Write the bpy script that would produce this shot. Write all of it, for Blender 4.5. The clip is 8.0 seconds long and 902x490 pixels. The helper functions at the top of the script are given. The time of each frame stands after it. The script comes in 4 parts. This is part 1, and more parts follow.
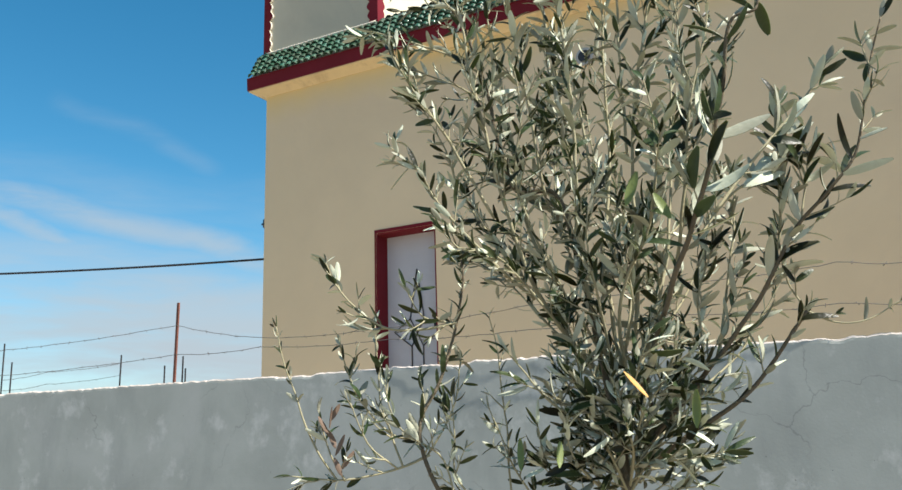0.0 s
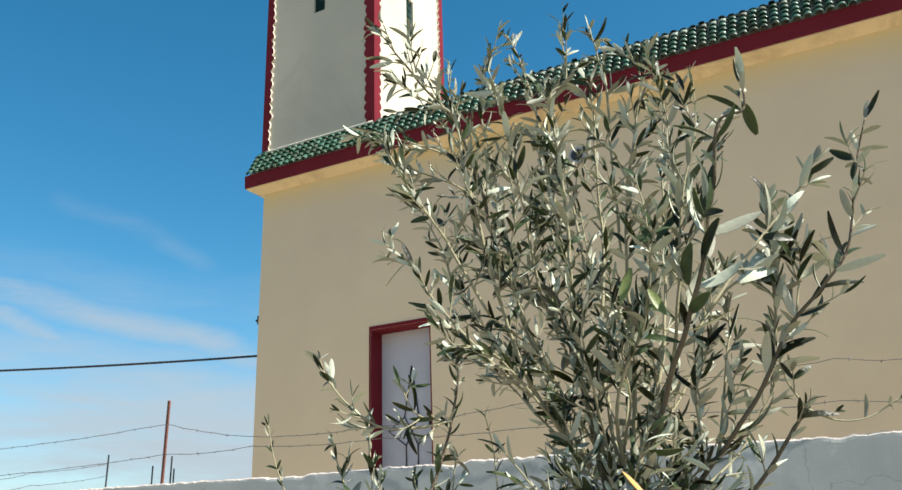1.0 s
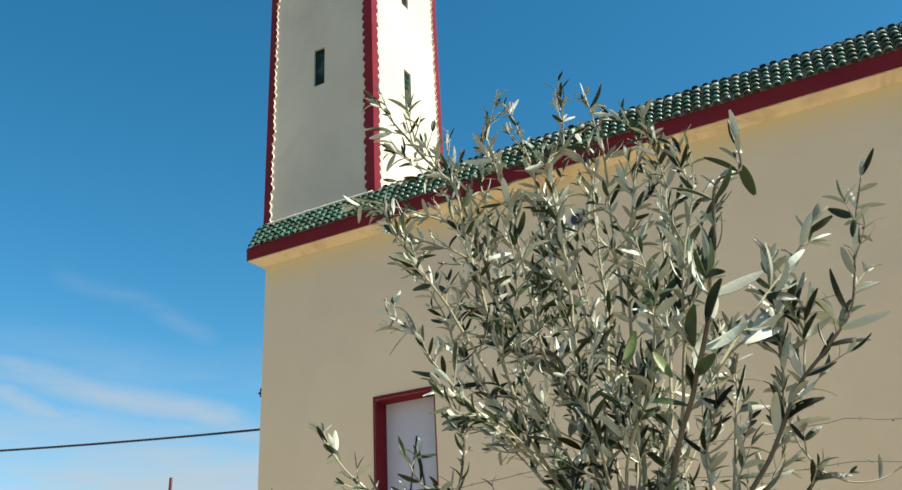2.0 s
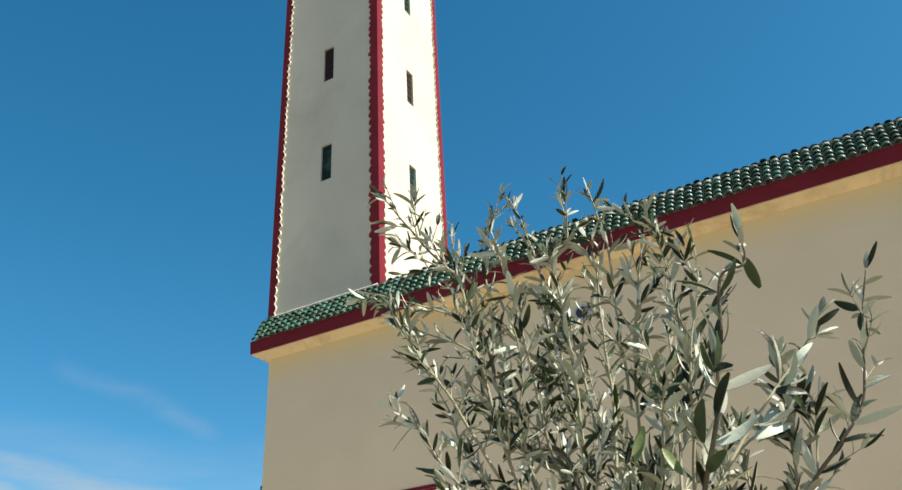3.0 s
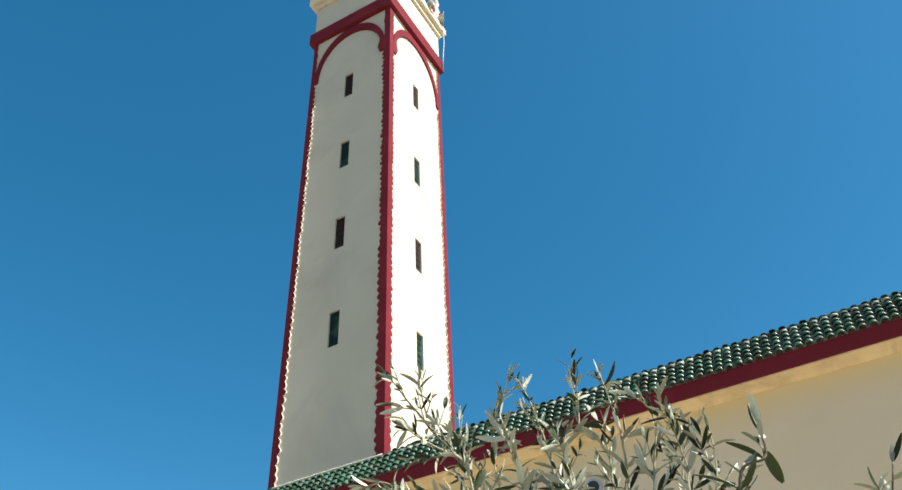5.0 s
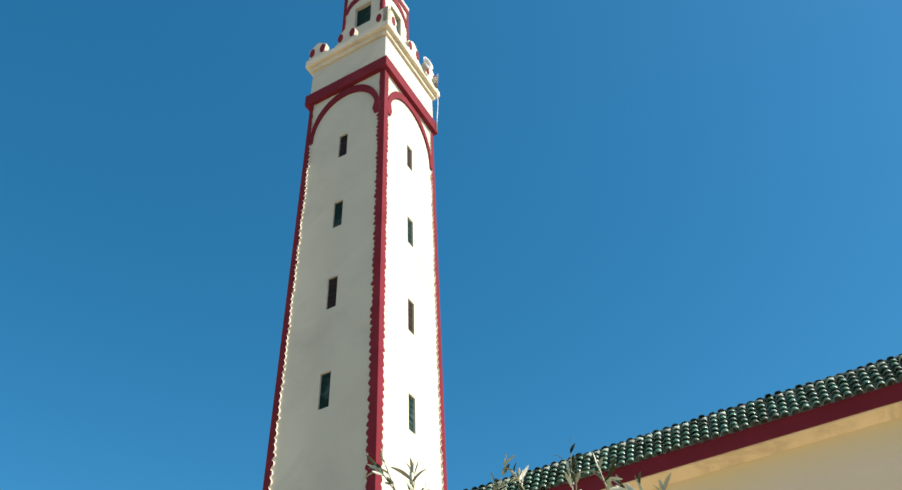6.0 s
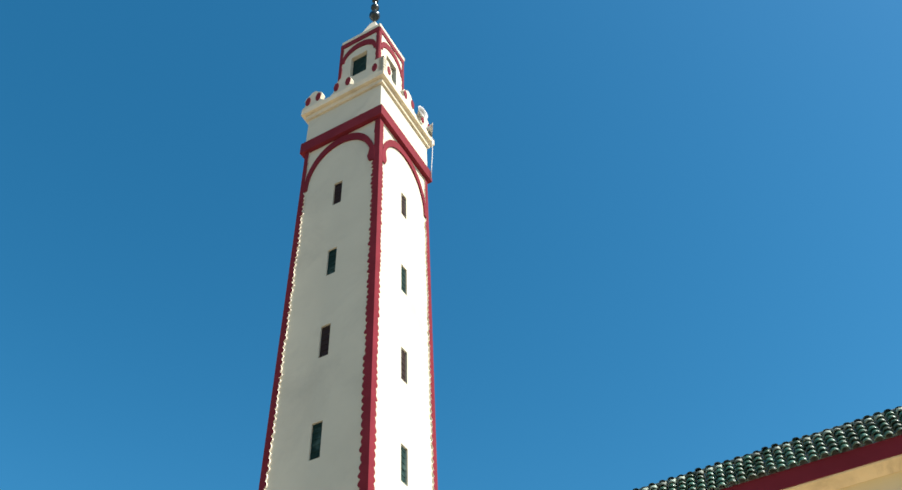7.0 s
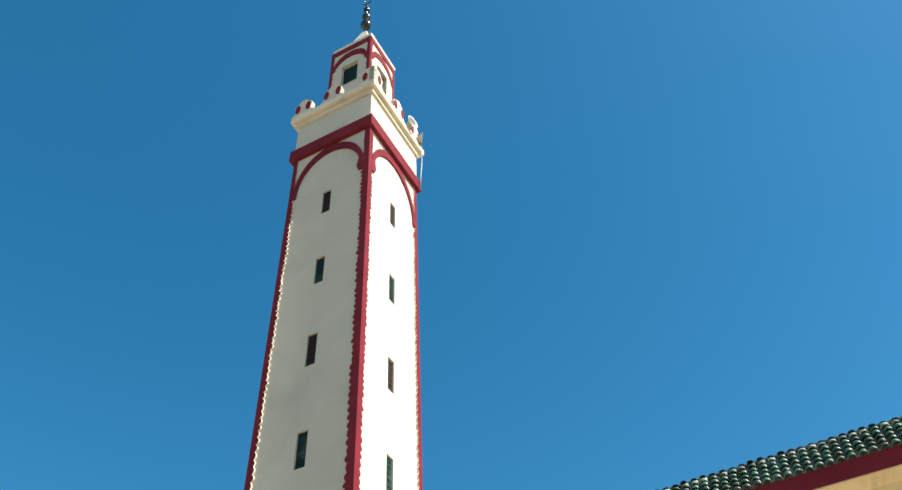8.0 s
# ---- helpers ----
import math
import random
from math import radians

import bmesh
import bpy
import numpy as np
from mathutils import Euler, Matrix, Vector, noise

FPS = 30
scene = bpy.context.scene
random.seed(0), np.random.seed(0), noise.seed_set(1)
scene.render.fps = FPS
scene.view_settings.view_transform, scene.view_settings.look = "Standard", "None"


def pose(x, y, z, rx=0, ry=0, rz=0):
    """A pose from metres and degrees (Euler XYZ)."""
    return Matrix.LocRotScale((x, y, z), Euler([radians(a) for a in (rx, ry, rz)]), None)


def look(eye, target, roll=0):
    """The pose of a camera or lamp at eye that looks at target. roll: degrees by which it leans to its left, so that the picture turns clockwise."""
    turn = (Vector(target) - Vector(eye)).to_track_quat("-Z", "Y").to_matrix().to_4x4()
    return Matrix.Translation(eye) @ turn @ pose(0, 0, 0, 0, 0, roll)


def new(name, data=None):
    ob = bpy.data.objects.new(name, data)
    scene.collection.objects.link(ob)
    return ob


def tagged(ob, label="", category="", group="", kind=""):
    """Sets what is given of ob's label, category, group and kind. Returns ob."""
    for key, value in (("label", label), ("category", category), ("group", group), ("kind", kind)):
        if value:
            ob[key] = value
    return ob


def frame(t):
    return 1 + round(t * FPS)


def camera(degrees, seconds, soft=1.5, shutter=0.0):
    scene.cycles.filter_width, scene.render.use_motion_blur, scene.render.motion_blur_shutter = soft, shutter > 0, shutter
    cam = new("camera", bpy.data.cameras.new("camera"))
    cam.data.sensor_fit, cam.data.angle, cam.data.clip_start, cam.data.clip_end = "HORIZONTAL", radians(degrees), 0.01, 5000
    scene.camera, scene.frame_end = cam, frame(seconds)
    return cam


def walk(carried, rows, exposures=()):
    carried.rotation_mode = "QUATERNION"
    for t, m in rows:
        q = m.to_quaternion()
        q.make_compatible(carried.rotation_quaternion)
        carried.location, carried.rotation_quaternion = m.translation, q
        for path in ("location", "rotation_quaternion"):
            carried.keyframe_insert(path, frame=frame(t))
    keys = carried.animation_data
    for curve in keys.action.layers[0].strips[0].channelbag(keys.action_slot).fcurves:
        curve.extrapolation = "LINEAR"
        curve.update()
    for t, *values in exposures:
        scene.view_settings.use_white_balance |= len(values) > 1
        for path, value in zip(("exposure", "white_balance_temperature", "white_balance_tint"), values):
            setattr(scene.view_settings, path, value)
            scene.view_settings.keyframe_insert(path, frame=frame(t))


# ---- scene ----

# ---------------------------------------------------------------- camera
cam = camera(55.19, 8.0)
EYE_Z = 1.6


def held(yaw, pitch, roll, height):
    """Camera held at one spot and slowly raised: heading, tilt up and lean in degrees."""
    return pose(0, 0, height, 90 + pitch, 0, yaw) @ pose(0, 0, 0, 0, 0, -roll)


walk(cam, [
    (0.0, held(0.22, 12.62, 1.67, 1.600)),
    (0.5, held(-0.22, 15.95, 0.93, 1.600)),
    (1.0, held(-0.32, 18.99, 1.82, 1.600)),
    (1.5, held(-0.37, 20.96, 2.68, 1.600)),
    (2.8, held(-0.51, 28.38, 3.57, 1.600)),
    (3.0, held(-0.43, 29.62, 3.25, 1.600)),
    (3.5, held(-0.13, 32.63, 3.15, 1.605)),
    (4.0, held(0.12, 34.66, 3.30, 1.615)),
    (4.5, held(-0.36, 37.10, 3.11, 1.625)),
    (5.0, held(-0.55, 40.60, 2.84, 1.635)),
    (5.2, held(-0.77, 41.66, 2.94, 1.640)),
    (6.5, held(-1.77, 45.79, 3.28, 1.750)),
    (7.0, held(-2.31, 47.46, 3.51, 1.760)),
    (7.5, held(-3.11, 48.60, 3.51, 1.760)),
    (8.0, held(-3.52, 48.08, 3.70, 1.760)),
], exposures=[(0.0, 0.88), (1.5, 0.91), (3.0, 0.86), (3.5, 0.89), (4.5, 1.0), (5.2, 1.0), (8.0, 1.05)])

# ---------------------------------------------------------------- light
SUN_TURN, SUN_UP = -30.0, 48.0     # degrees from +x, and above the horizon

world = bpy.data.worlds.new("sky")
scene.world = world
world.use_nodes = True
wn, wl = world.node_tree.nodes, world.node_tree.links
wn.clear()
w_out = wn.new("ShaderNodeOutputWorld")
w_bg = wn.new("ShaderNodeBackground")
w_bg.inputs["Strength"].default_value = 0.085
sky = wn.new("ShaderNodeTexSky")
sky.sky_type = "NISHITA"
sky.sun_disc = False
sky.sun_elevation = radians(SUN_UP)
sky.sun_rotation = radians(90 - SUN_TURN)
sky.altitude = 400
sky.air_density, sky.dust_density, sky.ozone_density = 1.0, 0.7, 2.5
# thin streaks of high cloud on the left, and a pale veil low over the horizon
w_co = wn.new("ShaderNodeTexCoord")


def w_node(kind, **settings):
    nd = wn.new(kind)
    for key, v in settings.items():
        nd.inputs[key.replace("_", " ")].default_value = v
    return nd


def w_math(op, a, b, c=None):
    nd = wn.new("ShaderNodeMath")
    nd.operation = op
    for k, v in enumerate((a, b, c)):
        if v is None:
            continue
        if isinstance(v, (int, float)):
            nd.inputs[k].default_value = v
        else:
            wl.new(v, nd.inputs[k])
    return nd.outputs["Value"]


def w_range(value, lo, hi, to=1.0):
    nd = w_node("ShaderNodeMapRange", From_Min=lo, From_Max=hi, To_Max=to)
    nd.interpolation_type = "SMOOTHSTEP"
    wl.new(value, nd.inputs["Value"])
    return nd.outputs["Result"]


def w_along(direction):
    nd = wn.new("ShaderNodeVectorMath")
    nd.operation = "DOT_PRODUCT"
    nd.inputs[1].default_value = direction
    wl.new(w_co.outputs["Generated"], nd.inputs[0])
    return nd.outputs["Value"]


def w_noise(scale, stretch, turn, detail=7.0):
    mp = w_node("ShaderNodeMapping", Scale=stretch, Rotation=(0, radians(turn), 0), Location=(0.4, 0.1, 0.3))
    nz = w_node("ShaderNodeTexNoise", Scale=scale, Detail=detail, Roughness=0.55, Distortion=0.3)
    wl.new(w_co.outputs["Generated"], mp.inputs["Vector"])
    wl.new(mp.outputs["Vector"], nz.inputs["Vector"])
    return nz.outputs["Fac"]


w_wisp = w_noise(2.2, (2.0, 2.0, 9.0), -16)
w_wobble = w_math("MULTIPLY_ADD", w_noise(3.5, (1.5, 1.5, 3.0), -16), 0.05, -0.025)


def w_streak(across, middle, width, amount, reach=0.955):
    """A streak of cloud along a great circle, frayed, and ending softly round its middle."""
    off = w_math("ABSOLUTE", w_math("ADD", w_along(across), w_wobble), 0)
    band = w_range(off, width, 0.0)
    ends = w_range(w_along(middle), reach, min(0.998, reach + 0.03))
    frayed = w_range(w_wisp, 0.30, 0.62)
    return w_math("MULTIPLY", w_math("MULTIPLY", band, ends), w_math("MULTIPLY", frayed, amount))


w_sep = wn.new("ShaderNodeSeparateXYZ")
wl.new(w_co.outputs["Generated"], w_sep.inputs["Vector"])
w_low = w_range(w_math("MULTIPLY_ADD", w_wisp, 0.16, w_sep.outputs["Z"]), 0.40, 0.17, 0.95)
w_veil = w_math("MULTIPLY", w_low, w_range(w_noise(1.6, (2.0, 2.0, 11.0), -8), 0.25, 0.62))
w_clouds = w_math("MAXIMUM", w_streak((-0.281, 0.136, -0.950), (-0.400, 0.886, 0.240), 0.026, 0.66), w_veil)
w_clouds = w_math("MAXIMUM", w_streak((-0.400, 0.038, -0.916), (-0.420, 0.884, 0.215), 0.014, 0.6), w_clouds)
w_clouds = w_math("MAXIMUM", w_streak((-0.441, 0.164, -0.883), (-0.335, 0.882, 0.332), 0.016, 0.13, 0.995), w_clouds)
w_mix = wn.new("ShaderNodeMixRGB")
w_mix.inputs["Color2"].default_value = (3.3, 3.8, 4.2, 1)
wl.new(w_clouds, w_mix.inputs["Fac"])
w_tint = wn.new("ShaderNodeHueSaturation")
w_tint.inputs["Saturation"].default_value = 1.35
w_tint.inputs["Hue"].default_value = 0.482
wl.new(sky.outputs["Color"], w_tint.inputs["Color"])
wl.new(w_tint.outputs["Color"], w_mix.inputs["Color1"])
wl.new(w_mix.outputs["Color"], w_bg.inputs["Color"])
wl.new(w_bg.outputs["Background"], w_out.inputs["Surface"])

sun_dir = Vector((math.cos(radians(SUN_TURN)) * math.cos(radians(SUN_UP)),
                  math.sin(radians(SUN_TURN)) * math.cos(radians(SUN_UP)), math.sin(radians(SUN_UP))))
sun = new("sun", bpy.data.lights.new("sun", "SUN"))
sun.data.energy = 5.0
sun.data.angle = radians(0.53)
sun.data.color = (1.0, 0.95, 0.87)
sun.matrix_world = look(sun_dir * 60, (0, 0, 0))


# ---------------------------------------------------------------- materials
def material(name, colour, rough=0.8, vary=0.12, scale=3.0, bump=0.2, fine=60.0, stain=None, stain_amount=0.0,
             metal=0.0, piece=0.0, stretch=(1, 1, 1), coat=0.0):
    """Procedural surface: base colour with cloudy variation, fine grain in relief, optional stains, optional change from piece to piece."""
    m = bpy.data.materials.new(name)
    m.use_nodes = True
    n, l = m.node_tree.nodes, m.node_tree.links
    b = n["Principled BSDF"]
    b.inputs["Roughness"].default_value = rough
    b.inputs["Metallic"].default_value = metal
    b.inputs["Coat Weight"].default_value = coat
    b.inputs["Coat Roughness"].default_value = 0.08
    co = n.new("ShaderNodeTexCoord")
    mp = n.new("ShaderNodeMapping")
    mp.inputs["Scale"].default_value = stretch
    l.new(co.outputs["Object"], mp.inputs["Vector"])
    big = n.new("ShaderNodeTexNoise")
    big.inputs["Scale"].default_value = scale
    big.inputs["Detail"].default_value = 8
    big.inputs["Roughness"].default_value = 0.6
    l.new(mp.outputs["Vector"], big.inputs["Vector"])
    grain = n.new("ShaderNodeTexNoise")
    grain.inputs["Scale"].default_value = fine
    grain.inputs["Detail"].default_value = 4
    l.new(co.outputs["Object"], grain.inputs["Vector"])
    hsv = n.new("ShaderNodeHueSaturation")
    hsv.inputs["Color"].default_value = (*colour, 1)
    val = n.new("ShaderNodeMapRange")
    val.inputs["From Min"].default_value, val.inputs["From Max"].default_value = 0.25, 0.75
    val.inputs["To Min"].default_value, val.inputs["To Max"].default_value = 1 - vary, 1 + vary
    l.new(big.outputs["Fac"], val.inputs["Value"])
    last = val.outputs["Result"]
    if piece:
        info = n.new("ShaderNodeObjectInfo")
        geo = n.new("ShaderNodeNewGeometry")
        add = n.new("ShaderNodeMath")
        add.operation = "ADD"
        l.new(info.outputs["Random"], add.inputs[0])
        l.new(geo.outputs["Random Per Island"], add.inputs[1])
        frac = n.new("ShaderNodeMath")
        frac.operation = "FRACT"
        l.new(add.outputs["Value"], frac.inputs[0])
        pr = n.new("ShaderNodeMapRange")
        pr.inputs["To Min"].default_value, pr.inputs["To Max"].default_value = 1 - piece, 1 + piece
        l.new(frac.outputs["Value"], pr.inputs["Value"])
        mu = n.new("ShaderNodeMath")
        mu.operation = "MULTIPLY"
        l.new(last, mu.inputs[0])
        l.new(pr.outputs["Result"], mu.inputs[1])
        last = mu.outputs["Value"]
        hr = n.new("ShaderNodeMapRange")
        hr.inputs["To Min"].default_value, hr.inputs["To Max"].default_value = 0.5 - 0.06 * piece, 0.5 + 0.05 * piece
        l.new(frac.outputs["Value"], hr.inputs["Value"])
        l.new(hr.outputs["Result"], hsv.inputs["Hue"])
    l.new(last, hsv.inputs["Value"])
    col = hsv.outputs["Color"]
    if stain:
        st = n.new("ShaderNodeTexNoise")
        st.inputs["Scale"].default_value = scale * 0.45
        st.inputs["Detail"].default_value = 10
        st.inputs["Roughness"].default_value = 0.68
        st.inputs["Distortion"].default_value = 0.6
        off = n.new("ShaderNodeMapping")
        off.inputs["Location"].default_value = (7.3, 2.1, 4.4)
        off.inputs["Scale"].default_value = stretch
        l.new(co.outputs["Object"], off.inputs["Vector"])
        l.new(off.outputs["Vector"], st.inputs["Vector"])
        sr = n.new("ShaderNodeMapRange")
        sr.inputs["From Min"].default_value, sr.inputs["From Max"].default_value = 0.50, 0.72
        sr.inputs["To Max"].default_value = stain_amount
        l.new(st.outputs["Fac"], sr.inputs["Value"])
        mx = n.new("ShaderNodeMixRGB")
        mx.inputs["Color2"].default_value = (*stain, 1)
        l.new(sr.outputs["Result"], mx.inputs["Fac"])
        l.new(col, mx.inputs["Color1"])
        col = mx.outputs["Color"]
    l.new(col, b.inputs["Base Color"])
    if bump:
        bp = n.new("ShaderNodeBump")
        bp.inputs["Strength"].default_value = bump
        bp.inputs["Distance"].default_value = 0.01
        sm = n.new("ShaderNodeMath")
        sm.operation = "ADD"
        l.new(grain.outputs["Fac"], sm.inputs[0])
        l.new(big.outputs["Fac"], sm.inputs[1])
        l.new(sm.outputs["Value"], bp.inputs["Height"])
        l.new(bp.outputs["Normal"], b.inputs["Normal"])
    return m


BEIGE = material("beige_render", (0.728, 0.58, 0.38), 0.9, 0.06, 0.5, 0.12, 90, (0.58, 0.45, 0.31), 0.35)
LIGHT_EDGE = material("cream_edge", (0.60, 0.55, 0.45), 0.88, 0.08, 2.0, 0.1, 80)
OCHRE = material("ochre_paint", (0.76, 0.61, 0.36), 0.85, 0.08, 2.6, 0.2, 70, (0.30, 0.20, 0.10), 0.6)
CREAM = material("cream_render", (0.525, 0.487, 0.37), 0.88, 0.06, 0.9, 0.10, 80, (0.33, 0.305, 0.24), 0.45)
CORNICE = material("cream_cornice", (0.60, 0.53, 0.38), 0.85, 0.10, 2.5, 0.3, 70, (0.30, 0.25, 0.17), 0.6)
RED = material("oxblood_paint", (0.16, 0.020, 0.028), 0.7, 0.15, 2.0, 0.3, 70, (0.10, 0.010, 0.012), 0.4)
GLAZE = material("green_glaze", (0.018, 0.070, 0.038), 0.42, 0.35, 14.0, 0.3, 120, (0.20, 0.25, 0.19), 0.55, piece=0.6, coat=0.15)
GLAZE_WORN = material("worn_glaze", (0.17, 0.22, 0.17), 0.6, 0.35, 16.0, 0.4, 120, (0.36, 0.36, 0.31), 0.6, piece=0.5)
RIDGE = material("dark_ridge_glaze", (0.035, 0.06, 0.048), 0.6, 0.4, 14.0, 0.4, 120, (0.30, 0.30, 0.26), 0.5, piece=0.5)
MORTAR = material("lime_mortar", (0.50, 0.46, 0.40), 0.95, 0.15, 5.0, 0.6, 60, (0.25, 0.22, 0.18), 0.5)


def ochre_fade(m):
    """Wall colour turned yellow towards the eaves, with a ragged faded edge."""
    n, l = m.node_tree.nodes, m.node_tree.links
    bsdf = n["Principled BSDF"]
    col = bsdf.inputs["Base Color"].links[0].from_socket
    co = n.new("ShaderNodeTexCoord")
    sep = n.new("ShaderNodeSeparateXYZ")
    tx = n.new("ShaderNodeTexNoise")
    tx.inputs["Scale"].default_value = 1.6
    tx.inputs["Detail"].default_value = 7
    mp = n.new("ShaderNodeMapping")
    mp.inputs["Scale"].default_value = (1, 1, 0.3)
    ad = n.new("ShaderNodeMath")
    ad.operation = "MULTIPLY_ADD"
    ad.inputs[1].default_value = 0.55
    rg = n.new("ShaderNodeMapRange")
    rg.inputs["From Min"].default_value, rg.inputs["From Max"].default_value = 6.95, 7.50
    rg.inputs["To Max"].default_value = 0.9
    mx = n.new("ShaderNodeMixRGB")
    mx.inputs["Color2"].default_value = (0.73, 0.56, 0.26, 1)
    l.new(co.outputs["Object"], mp.inputs["Vector"])
    l.new(mp.outputs["Vector"], tx.inputs["Vector"])
    l.new(co.outputs["Object"], sep.inputs["Vector"])
    l.new(tx.outputs["Fac"], ad.inputs[0])
    l.new(sep.outputs["Z"], ad.inputs[2])
    l.new(ad.outputs["Value"], rg.inputs["Value"])
    l.new(rg.outputs["Result"], mx.inputs["Fac"])
    l.new(col, mx.inputs["Color1"])
    l.new(mx.outputs["Color"], bsdf.inputs["Base Color"])


ochre_fade(BEIGE)


def cement_material():
    """Old cement render: cloudy patches, pale runs, pits, and a few hairline cracks."""
    m = material("grey_cement", (0.385, 0.405, 0.372), 0.92, 0.16, 1.7, 0.06, 55, (0.47, 0.48, 0.455), 0.7)
    n, l = m.node_tree.nodes, m.node_tree.links
    bsdf = n["Principled BSDF"]
    col = bsdf.inputs["Base Color"].links[0].from_socket
    co = n.new("ShaderNodeTexCoord")

    def noise_mask(scale, stretch, lo, hi, detail, amount):
        mp = n.new("ShaderNodeMapping")
        mp.inputs["Scale"].default_value = stretch
        mp.inputs["Location"].default_value = (scale, 3.7, scale * 0.3)
        tx = n.new("ShaderNodeTexNoise")
        tx.inputs["Scale"].default_value = scale
        tx.inputs["Detail"].default_value = detail
        tx.inputs["Roughness"].default_value = 0.65
        rg = n.new("ShaderNodeMapRange")
        rg.inputs["From Min"].default_value, rg.inputs["From Max"].default_value = lo, hi
        rg.inputs["To Max"].default_value = amount
        l.new(co.outputs["Object"], mp.inputs["Vector"])
        l.new(mp.outputs["Vector"], tx.inputs["Vector"])
        l.new(tx.outputs["Fac"], rg.inputs["Value"])
        return rg.outputs["Result"]

    def blend(under, colour, mask):
        mx = n.new("ShaderNodeMixRGB")
        mx.inputs["Color2"].default_value = (*colour, 1)
        l.new(mask, mx.inputs["Fac"])
        l.new(under, mx.inputs["Color1"])
        return mx.outputs["Color"]

    col = blend(col, (0.255, 0.27, 0.262), noise_mask(2.4, (1, 1, 0.35), 0.50, 0.70, 9, 0.42))      # damp runs
    col = blend(col, (0.56, 0.57, 0.54), noise_mask(3.4, (1, 1, 0.8), 0.57, 0.68, 12, 0.7))         # pale scuffs
    col = blend(col, (0.12, 0.12, 0.115), noise_mask(34.0, (1, 1, 1), 0.70, 0.76, 3, 0.7))          # pits
    vo = n.new("ShaderNodeTexVoronoi")
    vo.feature = "DISTANCE_TO_EDGE"
    vo.inputs["Scale"].default_value = 0.8
    wob = n.new("ShaderNodeTexNoise")
    wob.inputs["Scale"].default_value = 3.5
    wob.inputs["Detail"].default_value = 6
    add = n.new("ShaderNodeMixRGB")
    add.blend_type = "ADD"
    add.inputs["Fac"].default_value = 0.35
    l.new(co.outputs["Object"], wob.inputs["Vector"])
    l.new(co.outputs["Object"], add.inputs["Color1"])
    l.new(wob.outputs["Color"], add.inputs["Color2"])
    l.new(add.outputs["Color"], vo.inputs["Vector"])
    ln = n.new("ShaderNodeMapRange")
    ln.inputs["From Min"].default_value, ln.inputs["From Max"].default_value = 0.004, 0.0008
    l.new(vo.outputs["Distance"], ln.inputs["Value"])
    ml = n.new("ShaderNodeMath")
    ml.operation = "MULTIPLY"
    l.new(ln.outputs["Result"], ml.inputs[0])
    l.new(noise_mask(0.9, (1, 1, 1), 0.54, 0.62, 3, 0.30), ml.inputs[1])
    col = blend(col, (0.10, 0.10, 0.10), ml.outputs["Value"])
    l.new(col, bsdf.inputs["Base Color"])
    return m


CEMENT = cement_material()
# whitewash of the wall top; its pale colour also paints in the sunlit edge
LIT_LIME = material("sunlit_whitewash", (0.52, 0.46, 0.40), 0.95, 0.25, 6.0, 0.5, 40, (0.27, 0.23, 0.20), 0.7)
DOOR_PAINT = material("pale_grey_paint", (0.50, 0.50, 0.53), 0.45, 0.06, 2.0, 0.1, 80, (0.34, 0.33, 0.34), 0.3)
IRON = material("black_iron", (0.025, 0.025, 0.027), 0.5, 0.2, 8.0, 0.3, 90)
RUST = material("rusty_iron", (0.16, 0.055, 0.035), 0.8, 0.3, 12.0, 0.5, 120, (0.07, 0.03, 0.02), 0.6)
WIRE = material("weathered_wire", (0.16, 0.145, 0.13), 0.6, 0.2, 20.0, 0.2, 120, metal=0.6)
CABLE = material("black_cable", (0.012, 0.012, 0.014), 0.55, 0.1, 5.0, 0.0)
SHUTTER = material("green_shutter", (0.008, 0.026, 0.022), 0.85, 0.2, 5.0, 0.2, 70, (0.10, 0.17, 0.15), 0.5)
DARK_WOOD = material("dark_brown_shutter", (0.028, 0.016, 0.012), 0.6, 0.2, 8.0, 0.3, 70)
FINIAL = material("patinated_metal", (0.022, 0.03, 0.03), 0.28, 0.2, 6.0, 0.2, 60, (0.45, 0.46, 0.42), 0.5, metal=0.5)
HORN = material("grey_horn", (0.40, 0.40, 0.385), 0.5, 0.1, 6.0, 0.1, 60)
ROAD = material("dusty_road_earth", (0.25, 0.205, 0.15), 0.95, 0.2, 0.6, 0.6, 25, (0.18, 0.15, 0.11), 0.6)
EARTH = material("dry_earth", (0.44, 0.36, 0.26), 0.95, 0.2, 0.6, 0.6, 25, (0.34, 0.27, 0.19), 0.6)
BARK = material("olive_bark", (0.15, 0.125, 0.085), 0.9, 0.25, 18.0, 0.6, 140, (0.10, 0.085, 0.065), 0.6)
SHOOT = material("green_shoot", (0.33, 0.305, 0.195), 0.75, 0.2, 20.0, 0.2, 140)
LEAF_TOP = material("olive_leaf_upper", (0.032, 0.042, 0.017), 0.40, 0.25, 25.0, 0.15, 160, piece=0.85)
LEAF_UNDER = material("olive_leaf_under", (0.53, 0.55, 0.42), 0.6, 0.12, 25.0, 0.15, 160, piece=0.45)


